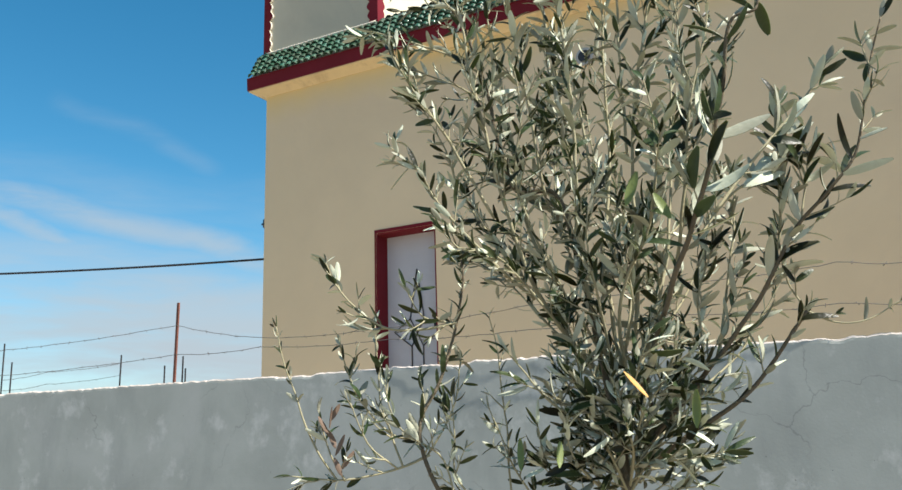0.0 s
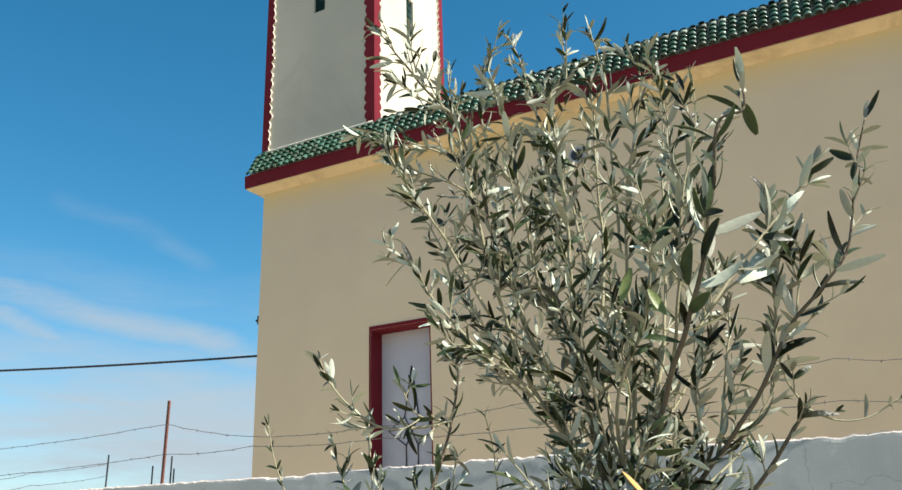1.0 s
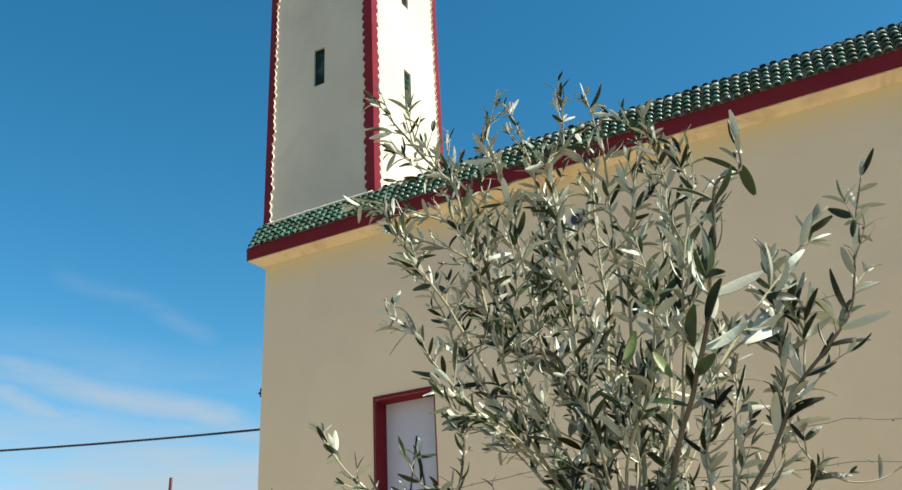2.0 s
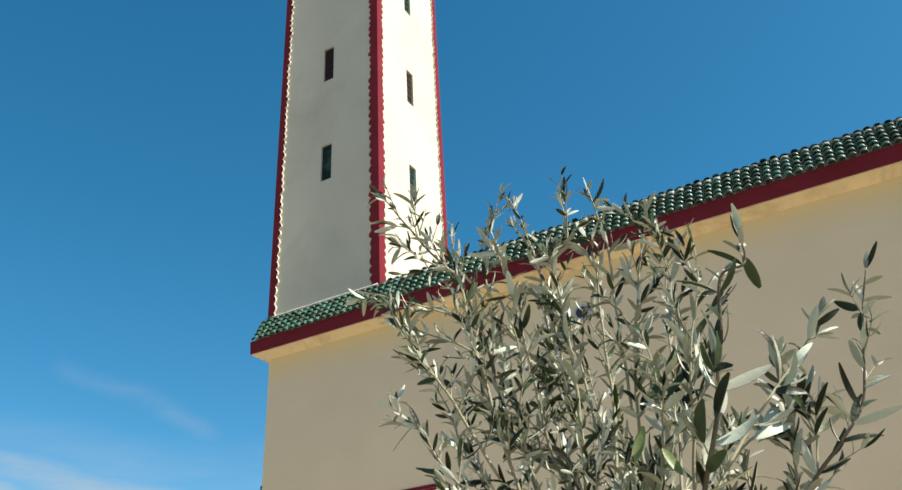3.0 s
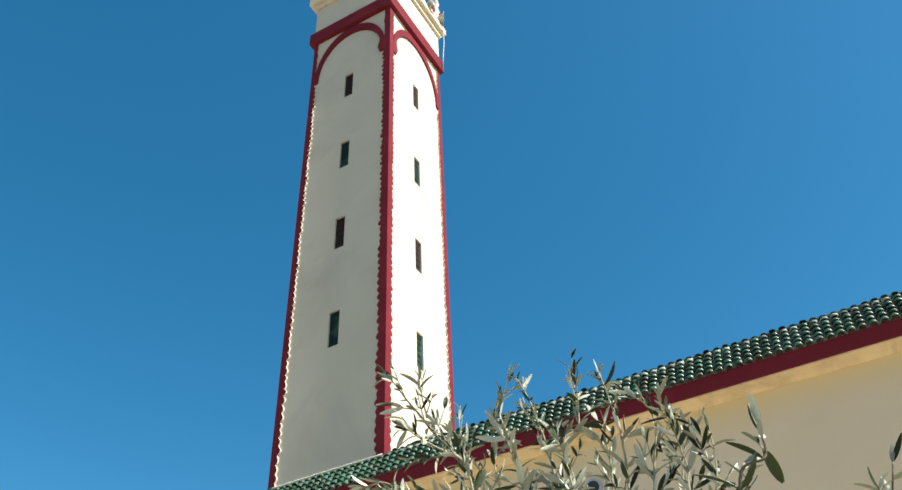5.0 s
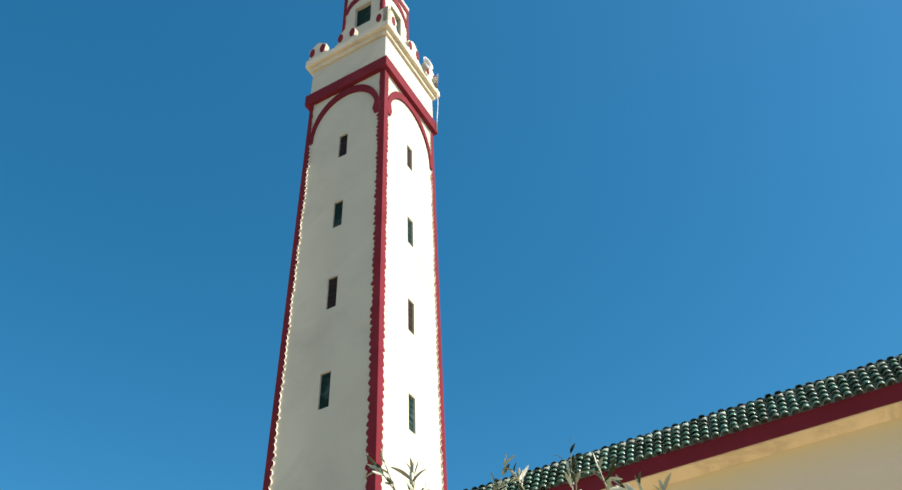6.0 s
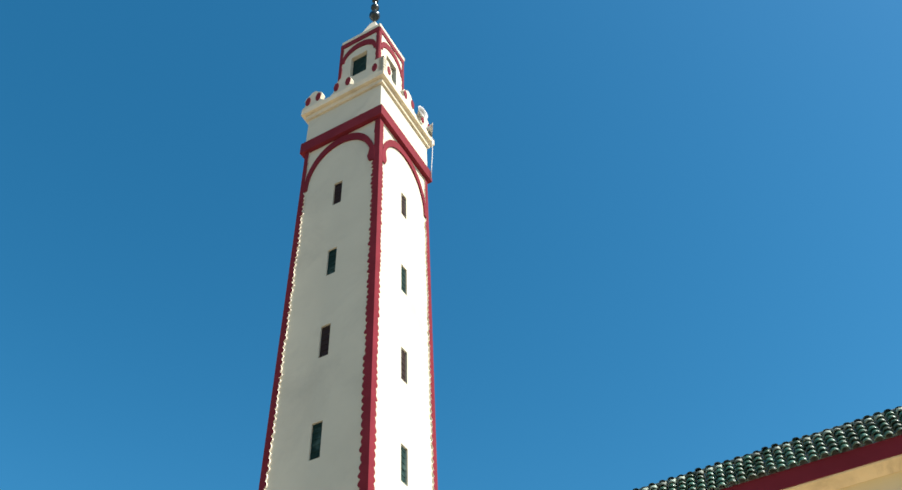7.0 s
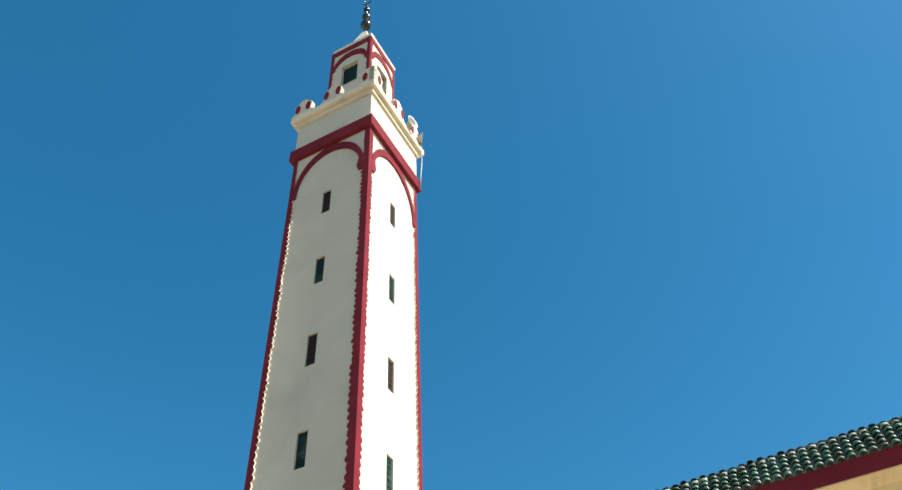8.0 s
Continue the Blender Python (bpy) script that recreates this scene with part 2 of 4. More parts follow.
def see_through(m, colour, share):
    """Let part of the light that falls on a thin leaf pass through it."""
    n, l = m.node_tree.nodes, m.node_tree.links
    out = n["Material Output"]
    tl = n.new("ShaderNodeBsdfTranslucent")
    tl.inputs["Color"].default_value = (*colour, 1)
    mx = n.new("ShaderNodeMixShader")
    mx.inputs["Fac"].default_value = share
    l.new(n["Principled BSDF"].outputs["BSDF"], mx.inputs[1])
    l.new(tl.outputs["BSDF"], mx.inputs[2])
    l.new(mx.outputs["Shader"], out.inputs["Surface"])


LEAF_DRY = material("dry_leaf", (0.50, 0.27, 0.07), 0.6, 0.2, 25.0, 0.1, 160)


LEAF_YOUNG = material("fresh_leaf", (0.20, 0.25, 0.075), 0.45, 0.2, 25.0, 0.1, 160)
LEAF_BROWN = material("brown_leaf", (0.17, 0.115, 0.08), 0.7, 0.25, 25.0, 0.1, 160)
for chalky in (RED, SHUTTER, DARK_WOOD, BEIGE, CEMENT, BARK, SHOOT, DOOR_PAINT):      # dull paint with little sheen
    chalky.node_tree.nodes["Principled BSDF"].inputs["Specular IOR Level"].default_value = 0.12
RED.node_tree.nodes["Principled BSDF"].inputs["Specular IOR Level"].default_value = 0.05
for waxy in (LEAF_TOP, LEAF_UNDER):
    waxy.node_tree.nodes["Principled BSDF"].inputs["Specular IOR Level"].default_value = 0.25
see_through(LEAF_YOUNG, (0.40, 0.46, 0.10), 0.25)
see_through(LEAF_TOP, (0.32, 0.38, 0.08), 0.12)
see_through(LEAF_UNDER, (0.48, 0.52, 0.28), 0.2)


# ---------------------------------------------------------------- building helpers
def finish(name, bm, mats):
    me = bpy.data.meshes.new(name)
    bm.normal_update()
    bm.to_mesh(me)
    bm.free()
    for m in (mats if isinstance(mats, (list, tuple)) else [mats]):
        me.materials.append(m)
    return me


def part(name, bm, mat, parent, label=""):
    ob = new(name, finish(name, bm, mat))
    ob.parent = parent
    return tagged(ob, label)


def thing(name, m, label, category, group="", kind=""):
    ob = new(name)
    ob.matrix_basis = m
    ob.empty_display_size = 0.2
    return tagged(ob, label, category, group, kind)


def box(bm, x0, x1, y0, y1, z0, z1, bevel=0.0):
    made = bmesh.ops.create_cube(bm, size=1)
    vs = made["verts"]
    for v in vs:
        v.co = Vector(((x0 + x1) / 2 + v.co.x * (x1 - x0), (y0 + y1) / 2 + v.co.y * (y1 - y0), (z0 + z1) / 2 + v.co.z * (z1 - z0)))
    if bevel:
        es = list({e for v in vs for e in v.link_edges})
        bmesh.ops.bevel(bm, geom=es, offset=bevel, segments=2, affect="EDGES", profile=0.5)
    return bm


def solid(name, mat, parent, *boxes, bevel=0.0, label=""):
    bm = bmesh.new()
    for b in boxes:
        box(bm, *b, bevel=bevel)
    return part(name, bm, mat, parent, label)


def tube(bm, pts, r0, r1, sides=7, cap=True):
    """A round, tapering rod through the points."""
    pts = [Vector(p) for p in pts]
    rings = []
    up = Vector((0.31, 0.87, 0.39)).normalized()
    for i, p in enumerate(pts):
        d = (pts[min(i + 1, len(pts) - 1)] - pts[max(i - 1, 0)]).normalized()
        a = d.cross(up).normalized()
        b = d.cross(a)
        r = r0 + (r1 - r0) * i / (len(pts) - 1)
        rings.append([bm.verts.new(p + r * (math.cos(k * math.tau / sides) * a + math.sin(k * math.tau / sides) * b)) for k in range(sides)])
    for q, w in zip(rings, rings[1:]):
        for k in range(sides):
            f = bm.faces.new((q[k], w[k], w[(k + 1) % sides], q[(k + 1) % sides]))
            f.smooth = True
    if cap:
        bm.faces.new(rings[0])
        bm.faces.new(list(reversed(rings[-1])))
    return bm


def plate(bm, outline, place, thick, sides=0):
    """A flat shape (outline in its own plane) made thick towards its front; place(a, b, depth) gives the point."""
    front = [bm.verts.new(place(a, b, thick)) for a, b in outline]
    back = [bm.verts.new(place(a, b, 0.0)) for a, b in outline]
    bm.faces.new(front)
    bm.faces.new(list(reversed(back)))
    n = len(outline)
    for i in range(n):
        bm.faces.new((front[i], back[i], back[(i + 1) % n], front[(i + 1) % n])).material_index = sides if i else 0
    return bm


def fixed(bm):
    bmesh.ops.recalc_face_normals(bm, faces=bm.faces[:])
    return bm


def pierced(bm, cuts_a, cuts_b, holes, place, thick):
    """A wall as one closed mesh, with openings; holes: the cells (i, j) between the cuts that stay open."""
    na, nb = len(cuts_a) - 1, len(cuts_b) - 1
    full = {(i, j) for i in range(na) for j in range(nb)} - set(holes)
    vs = {}

    def vert(i, j, d):
        if (i, j, d) not in vs:
            vs[i, j, d] = bm.verts.new(place(cuts_a[i], cuts_b[j], -thick * d))
        return vs[i, j, d]
    for i, j in full:
        ring = [(i, j), (i + 1, j), (i + 1, j + 1), (i, j + 1)]
        bm.faces.new([vert(*q, 0) for q in ring])
        bm.faces.new([vert(*q, 1) for q in reversed(ring)])
        for (p, q), nb_cell in zip(zip(ring, ring[1:] + ring[:1]), ((i, j - 1), (i + 1, j), (i, j + 1), (i - 1, j))):
            if nb_cell not in full:
                bm.faces.new((vert(*p, 0), vert(*p, 1), vert(*q, 1), vert(*q, 0)))
    return fixed(bm)


# ---------------------------------------------------------------- ground
def sheet(bm, size, steps, z, rough):
    bmesh.ops.create_grid(bm, x_segments=steps, y_segments=steps, size=size)
    for v in bm.verts:
        v.co.z = z + rough * noise.noise(v.co * 0.11)
    return bm


bm = sheet(bmesh.new(), 2500, 60, 0, 0.0)
tagged(new("ground", finish("ground", bm, ROAD)), "dry bare brown earth ground reaching the horizon", "ground", kind="structure")

BUILD = pose(-3.029, 13.378, 0, 0, 0, -28.505)   # origin at the mosque's free corner, x along its front, y inwards

yard = new("yard", finish("yard", box(bmesh.new(), -40, 40, -4.35, 40, -0.3, 1.7), EARTH))
yard.matrix_basis = BUILD
tagged(yard, "raised earth yard behind the cement wall", "ground", kind="structure")

# ---------------------------------------------------------------- mosque
FRONT_END, DEPTH = 17.0, 9.0
mosque = thing("mosque", BUILD, "beige rendered mosque hall with green tiled eaves and red trim", "mosque")
DOOR = (2.14, 3.15, 2.1, 4.57)
part("wall", pierced(bmesh.new(), (0, DOOR[0], DOOR[1], FRONT_END), (1.5, DOOR[2], DOOR[3], 7.24), [(1, 1)], lambda a, b, d: Vector((a, -d, b)), 0.32),
     BEIGE, mosque, "smooth beige rendered front wall")
solid("side_wall", BEIGE, mosque, (0, 0.32, 0.32, DEPTH, 1.5, 7.24))
solid("side_wall", BEIGE, mosque, (FRONT_END - 0.32, FRONT_END, 0.32, DEPTH, 1.5, 7.24))
solid("back_wall", BEIGE, mosque, (0, FRONT_END, DEPTH, DEPTH + 0.32, 1.5, 7.24))


def moulding(name, mat, profile, label):
    """A moulding that follows the front and the free end of the hall; profile: pairs of (outwards, height)."""
    bm = bmesh.new()
    rows = []
    for o, z in profile:
        rows.append([bm.verts.new(p) for p in ((FRONT_END, -o, z), (-o, -o, z), (-o, DEPTH + 0.3, z))])
    for i in range(len(rows)):
        a, b = rows[i], rows[(i + 1) % len(rows)]
        for k in range(2):
            bm.faces.new((a[k], a[k + 1], b[k + 1], b[k]))
    bm.faces.new([r[0] for r in rows])
    bm.faces.new([r[2] for r in reversed(rows)])
    return part(name, fixed(bm), mat, mosque, label)


moulding("soffit", OCHRE, [(0.002, 7.185), (0.02, 7.19), (0.07, 7.215), (0.12, 7.232), (0.205, 7.255), (0.205, 7.33), (0.002, 7.33)], "stained ochre coved soffit")
moulding("fascia", RED, [(0.17, 7.278), (0.225, 7.272), (0.232, 7.49), (0.16, 7.49)], "oxblood red fascia")
moulding("roof_bed", MORTAR, [(0.002, 7.332), (0.15, 7.40), (0.20, 7.492), (-0.02, 7.93), (-0.14, 7.985), (-0.14, 7.40)], "mortar bed of the eaves")
solid("flat_roof", MORTAR, mosque, (0.15, FRONT_END - 0.02, 0.15, DEPTH, 7.26, 7.40))

bm = bmesh.new()
box(bm, 2.26, FRONT_END, -0.005, 0.13, 7.94, 7.985, bevel=0.012)
part("ridge_bed", bm, RIDGE, mosque, "dark mortar bed of the ridge")
bm = bmesh.new()
tube(bm, [(0.0 + k * 0.11, -0.03 + 0.006 * noise.noise((k * 3.1, 0, 0)), 7.945 + 0.008 * noise.noise((k * 2.3, 4, 0))) for k in range(21)], 0.022, 0.022, 7)
part("mortar_fillet", bm, LIGHT_EDGE, mosque, "whitewashed mortar fillet")

# door in its deep red reveal
door = thing("door_1", BUILD, "pale grey metal door with black iron bars, in a deep red reveal", "door", kind="structure")
u0, u1, z0, z1 = DOOR
solid("reveal", RED, door, (u0 + 0.001, u0 + 0.022, 0.003, 0.30, z0, z1 - 0.02), (u1 - 0.022, u1 - 0.001, 0.003, 0.30, z0, z1 - 0.02),
      (u0 + 0.001, u1 - 0.001, 0.003, 0.30, z1 - 0.022, z1 + 0.0), label="oxblood painted reveal")
solid("border", RED, door, (u0 - 0.02, u0 + 0.0, -0.012, 0.001, z0, z1 + 0.05), (u0, u1 + 0.0, -0.012, 0.001, z1 + 0.001, z1 + 0.05), label="painted red border")
solid("leaf", DOOR_PAINT, door, (u0 + 0.022, u1 - 0.022, 0.27, 0.305, z0, z1 - 0.022), label="pale grey sheet-metal leaf")
solid("sill", MORTAR, door, (u0 - 0.05, u1 + 0.05, -0.06, 0.31, z0 - 0.1, z0))


def bars(name, *lines):
    bm = bmesh.new()
    for ln in lines:
        tube(bm, [(u0 + 0.022 + 0.966 * a, 0.258, b) for a, b in ln], 0.009, 0.009, 6)
    return part(name, bm, IRON, door, "black wrought bar pattern")


bars("grille_bar", [(0.53, 4.02), (0.40, 3.30), (0.62, 2.90), (0.62, 2.2)])
bars("grille_bar", [(0.53, 4.02), (0.64, 3.30), (0.42, 2.90), (0.42, 2.2)])
bars("grille_bar", [(0.40, 3.30), (0.12, 3.12), (0.42, 2.90)])
bars("grille_bar", [(0.64, 3.30), (0.95, 3.14), (0.62, 2.90)])
solid("door_handle", IRON, door, (u0 + 0.82, u0 + 0.85, 0.22, 0.272, 3.15, 3.32), bevel=0.006)

# small things on the wall
bracket = thing("cable_bracket", BUILD, "small black iron cable bracket on the wall corner", "bracket")
solid("plate", IRON, bracket, (-0.05, 0.002, 0.02, 0.07, 4.98, 5.12), bevel=0.006)
solid("hook", IRON, bracket, (-0.09, -0.04, 0.03, 0.055, 5.03, 5.06), bevel=0.004)

vent = thing("wall_vent", BUILD, "small round grey vent set in the beige wall", "vent")
bm = bmesh.new()
tube(bm, [(5.53, -0.05, 6.52), (5.53, 0.03, 6.52)], 0.12, 0.125, 20)
part("rim", bm, HORN, vent)
# black disc stands in for the shade inside the vent
bm = bmesh.new()
tube(bm, [(5.53, -0.058, 6.52), (5.53, -0.045, 6.52)], 0.085, 0.085, 20)
part("hole_disc", bm, IRON, vent, "flat black disc in place of the shaded hole")

# ---------------------------------------------------------------- minaret
MW, MD = 2.26, 2.337
Z0, ZB = 7.30, 20.02      # foot above the eaves, underside of the red band
minaret = thing("minaret", BUILD @ pose(-0.06, 0, 0), "square cream minaret with red scalloped edges and arches", "minaret")
WIN_Z = (10.40, 12.72, 15.00, 17.35)     # foot of each slit window
SIDE_Z = (10.15, 12.42, 14.85, 17.38)
WIN_H = (0.78, 0.82, 0.80, 0.80)
HALF = 0.118


def front_face(a, b, d):
    return Vector((a, -d, b))


def side_face(a, b, d):
    return Vector((MW + d, a, b))


def shaft():
    """The hollow shaft, with slit openings through its two seen sides."""
    t, foot, head = 0.22, Z0 - 0.055, 21.6
    for face, low, full, mid, lead in ((front_face, WIN_Z, MW, MW / 2, 0.0), (side_face, SIDE_Z, MD, MD / 2, t)):
        cuts = [foot]
        for z, h in zip(low, WIN_H):
            cuts += [z, z + h]
        cuts.append(head)
        bm = pierced(bmesh.new(), (lead, mid - HALF, mid + HALF, full), cuts, [(1, 1), (1, 3), (1, 5), (1, 7)], face, t)
        part("shaft_side", bm, CREAM, minaret, "cream rendered side of the shaft")
    solid("shaft_side", CREAM, minaret, (0, t, t, MD, foot, head))
    solid("shaft_side", CREAM, minaret, (t, MW - t, MD - t, MD, foot, head))


shaft()


SPRING = 18.36     # height at which the blind arches spring


def scallop_strip(width, z0, z1, seed, flip, full, over=0.0):
    """Outline of a red corner strip, straight at the corner and scalloped on its inner side."""
    rnd = random.Random(seed)
    pts = [(0, z0), (0, z1)] if not flip else [(full + over, z0), (full + over, z1)]
    z = z1
    inner = []
    while z > z0 + 0.08:
        step = 0.158 + rnd.uniform(-0.022, 0.022)
        w = width + rnd.uniform(-0.014, 0.012)
        tooth = rnd.uniform(0.028, 0.056) if z < SPRING else 0.008
        for k in range(5):
            s = k / 5
            inner.append((w + tooth * math.sin(math.pi * s) ** 1.1, max(z - s * step, z0)))
        z -= step
    inner.append((width, z0))
    for a, b in inner:
        pts.append((a, b) if not flip else (full - a, b))
    return pts


def arch_shape(full, mid, cusp_left):
    """Red arch with a little cusp at the foot towards the seen corner; returns its outline."""
    pts = []
    for k in range(25):
        a = math.pi * k / 24
        pts.append((mid - (full / 2 - 0.10) * math.cos(a), SPRING + 1.62 * math.sin(a) ** 0.85))
    inner = []
    for k in range(29):
        a = math.pi * k / 28
        x, z = mid - (full / 2 - 0.205) * math.cos(a), SPRING + 0.03 + 1.33 * math.sin(a) ** 0.90
        edge = min(k, 28 - k)
        if edge < 3 and (k < 14) == cusp_left:
            x += (0.05 if k < 14 else -0.05) * (1 + (edge % 2))
        inner.append((x, z))
    return pts + inner[::-1]


for face, full, seed in ((front_face, MW, 3), (side_face, MD, 11)):
    for flip in (False, True):
        bm = plate(bmesh.new(), scallop_strip(0.125, 7.72, ZB, seed + flip, flip, full, 0.034 if full == MW else 0.0), face, 0.034, 1)
        part("corner_strip", fixed(bm), [RED, LIGHT_EDGE], minaret, "oxblood stucco strip with scalloped edge")
    bm = plate(bmesh.new(), arch_shape(full, full / 2, face is side_face), face, 0.038)
    part("arch", fixed(bm), RED, minaret, "oxblood painted blind arch")


def ring_band(name, mat, out0, out1, z0, z1, label="", w=MW, d=MD, cx=0.0, cy=0.0, bevel=0.012):
    bm = bmesh.new()
    box(bm, cx - out1, cx + w + out1, cy - out1, cy + d + out1, z0, z1, bevel=bevel)
    return part(name, bm, mat, minaret, label)


ring_band("red_band", RED, 0, 0.12, ZB, 20.44, "oxblood red string course")
ring_band("parapet", CREAM, 0, 0.035, 20.44, 21.55, "cream parapet")
ring_band("cornice", CORNICE, 0, 0.10, 21.55, 21.72, "cream cornice")
ring_band("cornice", CORNICE, 0, 0.20, 21.72, 21.95, "weathered cream cornice")

# slit windows with shutters
for side in (0, 1):
    for i, (z, h) in enumerate(zip(WIN_Z if side == 0 else SIDE_Z, WIN_H)):
        m = SHUTTER if i % 2 == 0 else DARK_WOOD
        mid = MW / 2 if side == 0 else MD / 2
        bm = bmesh.new()
        if side == 0:
            box(bm, mid - HALF + 0.002, mid + HALF - 0.002, 0.04, 0.07, z + 0.002, z + h - 0.002)
        else:
            box(bm, MW - 0.07, MW - 0.04, mid - HALF + 0.002, mid + HALF - 0.002, z + 0.002, z + h - 0.002)
        win = part("window", bm, m, minaret, "dark green slit shutter" if i % 2 == 0 else "dark brown slit shutter")
        for k in range(6):
            zz = z + 0.06 + (h - 0.12) * k / 5
            if side == 0:
                solid("louvre", m, win, (mid - HALF + 0.02, mid + HALF - 0.02, 0.03, 0.04, zz - 0.02, zz + 0.02))
            else:
                solid("louvre", m, win, (MW - 0.04, MW - 0.03, mid - HALF + 0.02, mid + HALF - 0.02, zz - 0.02, zz + 0.02))

# lantern
LW, LC = 1.40, (MW / 2, MD / 2)
lx, ly = LC[0] - LW / 2, LC[1] - LW / 2
LZ, LT = 21.95, 25.90
bm = bmesh.new()
for a, b, c, d, e, f in ((0, LW, 0, 0.16, LZ, 23.75), (0, 0.42, 0, 0.16, 23.75, 24.85), (0.98, LW, 0, 0.16, 23.75, 24.85), (0, LW, 0, 0.16, 24.85, LT),
                         (LW - 0.16, LW, 0.16, LW, LZ, 23.75), (LW - 0.16, LW, 0.16, 0.42, 23.75, 24.85), (LW - 0.16, LW, 0.98, LW, 23.75, 24.85),
                         (LW - 0.16, LW, 0.16, LW, 24.85, LT), (0, 0.16, 0.16, LW, LZ, LT), (0.16, LW - 0.16, LW - 0.16, LW, LZ, LT)):
    box(bm, lx + a, lx + b, ly + c, ly + d, e, f)
lantern = part("lantern", bm, CREAM, minaret, "cream lantern on top of the minaret")
solid("lantern_window", SHUTTER, lantern, (lx + 0.42, lx + 0.98, ly + 0.12, ly + 0.15, 23.75, 24.85), label="dark green shutter")
solid("lantern_window", SHUTTER, lantern, (lx + LW - 0.15, lx + LW - 0.12, ly + 0.42, ly + 0.98, 23.75, 24.85), label="dark green shutter")


def l_front(a, b, d):
    return Vector((lx + a, ly - d, b))


def l_side(a, b, d):
    return Vector((lx + LW + d, ly + a, b))


for face in (l_front, l_side):
    for flip in (False, True):
        bm = plate(bmesh.new(), scallop_strip(0.10, LZ, LT, 21 + flip, flip, LW), face, 0.02)
        part("lantern_strip", fixed(bm), RED, lantern, "oxblood scalloped strip")
    arch = []
    for k in range(17):
        a = math.pi * k / 16
        arch.append((LW / 2 - 0.62 * math.cos(a), 24.75 + 0.80 * math.sin(a) ** 0.85))
    for k in range(17):
        a = math.pi - math.pi * k / 16
        arch.append((LW / 2 - 0.52 * math.cos(a), 24.75 + 0.50 * math.sin(a)))
    part("lantern_arch", fixed(plate(bmesh.new(), arch, face, 0.024)), RED, lantern, "oxblood blind arch")
    part("lantern_frieze", fixed(plate(bmesh.new(), [(0, 25.66), (LW, 25.66), (LW, LT), (0, LT)], face, 0.028)), RED, lantern, "oxblood frieze")
bm = bmesh.new()
box(bm, lx + 0.03, lx + LW + 0.035, ly - 0.03, ly + LW + 0.03, LT, LT + 0.17, bevel=0.02)
part("lantern_cornice", bm, CREAM, lantern, "weathered cream cornice")
bm = bmesh.new()
base = [bm.verts.new((LC[0] + sx * 0.60, LC[1] + sy * 0.60, LT + 0.16)) for sx, sy in ((-1, -1), (1, -1), (1, 1), (-1, 1))]
mid_ring = [bm.verts.new((LC[0] + sx * 0.36, LC[1] + sy * 0.36, LT + 0.80)) for sx, sy in ((-1, -1), (1, -1), (1, 1), (-1, 1))]
top_ring = [bm.verts.new((LC[0] + sx * 0.10, LC[1] + sy * 0.10, LT + 1.9)) for sx, sy in ((-1, -1), (1, -1), (1, 1), (-1, 1))]
for q, w in ((base, mid_ring), (mid_ring, top_ring)):
    for k in range(4):
        bm.faces.new((q[k], q[(k + 1) % 4], w[(k + 1) % 4], w[k]))
bm.faces.new(top_ring)
bm.faces.new(list(reversed(base)))
part("lantern_roof", bm, CREAM, lantern, "cream domed roof")


def turned(bm, cx, cy, profile, sides=18):
    rings = [[bm.verts.new((cx + r * math.cos(k * math.tau / sides), cy + r * math.sin(k * math.tau / sides), z)) for k in range(sides)] for r, z in profile]
    for q, w in zip(rings, rings[1:]):
        for k in range(sides):
            f = bm.faces.new((q[k], q[(k + 1) % sides], w[(k + 1) % sides], w[k]))
            f.smooth = True
    bm.faces.new(list(reversed(rings[0])))
    bm.faces.new(rings[-1])
    return bm


ztop = LT + 1.85
part("finial_rod", turned(bmesh.new(), *LC, [(0.05, ztop), (0.04, ztop + 2.05), (0.03, ztop + 2.25)]), FINIAL, minaret, "dark metal rod")
for r, zc in ((0.185, 0.66), (0.145, 1.24), (0.115, 1.76)):
    prof = [(max(r * math.sin(math.pi * k / 12), 0.02), ztop + zc - r * 1.05 * math.cos(math.pi * k / 12)) for k in range(13)]
    part("finial_ball", turned(bmesh.new(), *LC, prof), FINIAL, minaret, "patinated metal ball")
bm = bmesh.new()
tube(bm, [(LC[0] + 0.17 * math.cos(radians(a)), LC[1], ztop + 2.40 + 0.17 * math.sin(radians(a))) for a in range(130, 411, 20)], 0.026, 0.018, 7)
part("crescent", bm, FINIAL, minaret, "small metal crescent")


# merlons of the parapet: cream, rounded, with red ovals on their flanks
def rounded(w, h, left, right):
    """Outline of a merlon, curled in at the waist on its free ends."""
    pts = [(-w, 0)]
    side = [(1.0, 0.16), (0.78, 0.24), (0.66, 0.42), (0.80, 0.60), (0.72, 0.74), (0.42, 0.84), (0.22, 0.95)]
    pts += [(-w * a, h * b) for a, b in side] if left else [(-w, h)]
    pts += [(0.0, h)]
    pts += [(w * a, h * b) for a, b in reversed(side)] if right else [(w, h)]
    return pts + [(w, 0)]


OVAL = [(0.085 * math.cos(k * math.tau / 14), 0.40 + 0.20 * math.sin(k * math.tau / 14)) for k in range(14)]


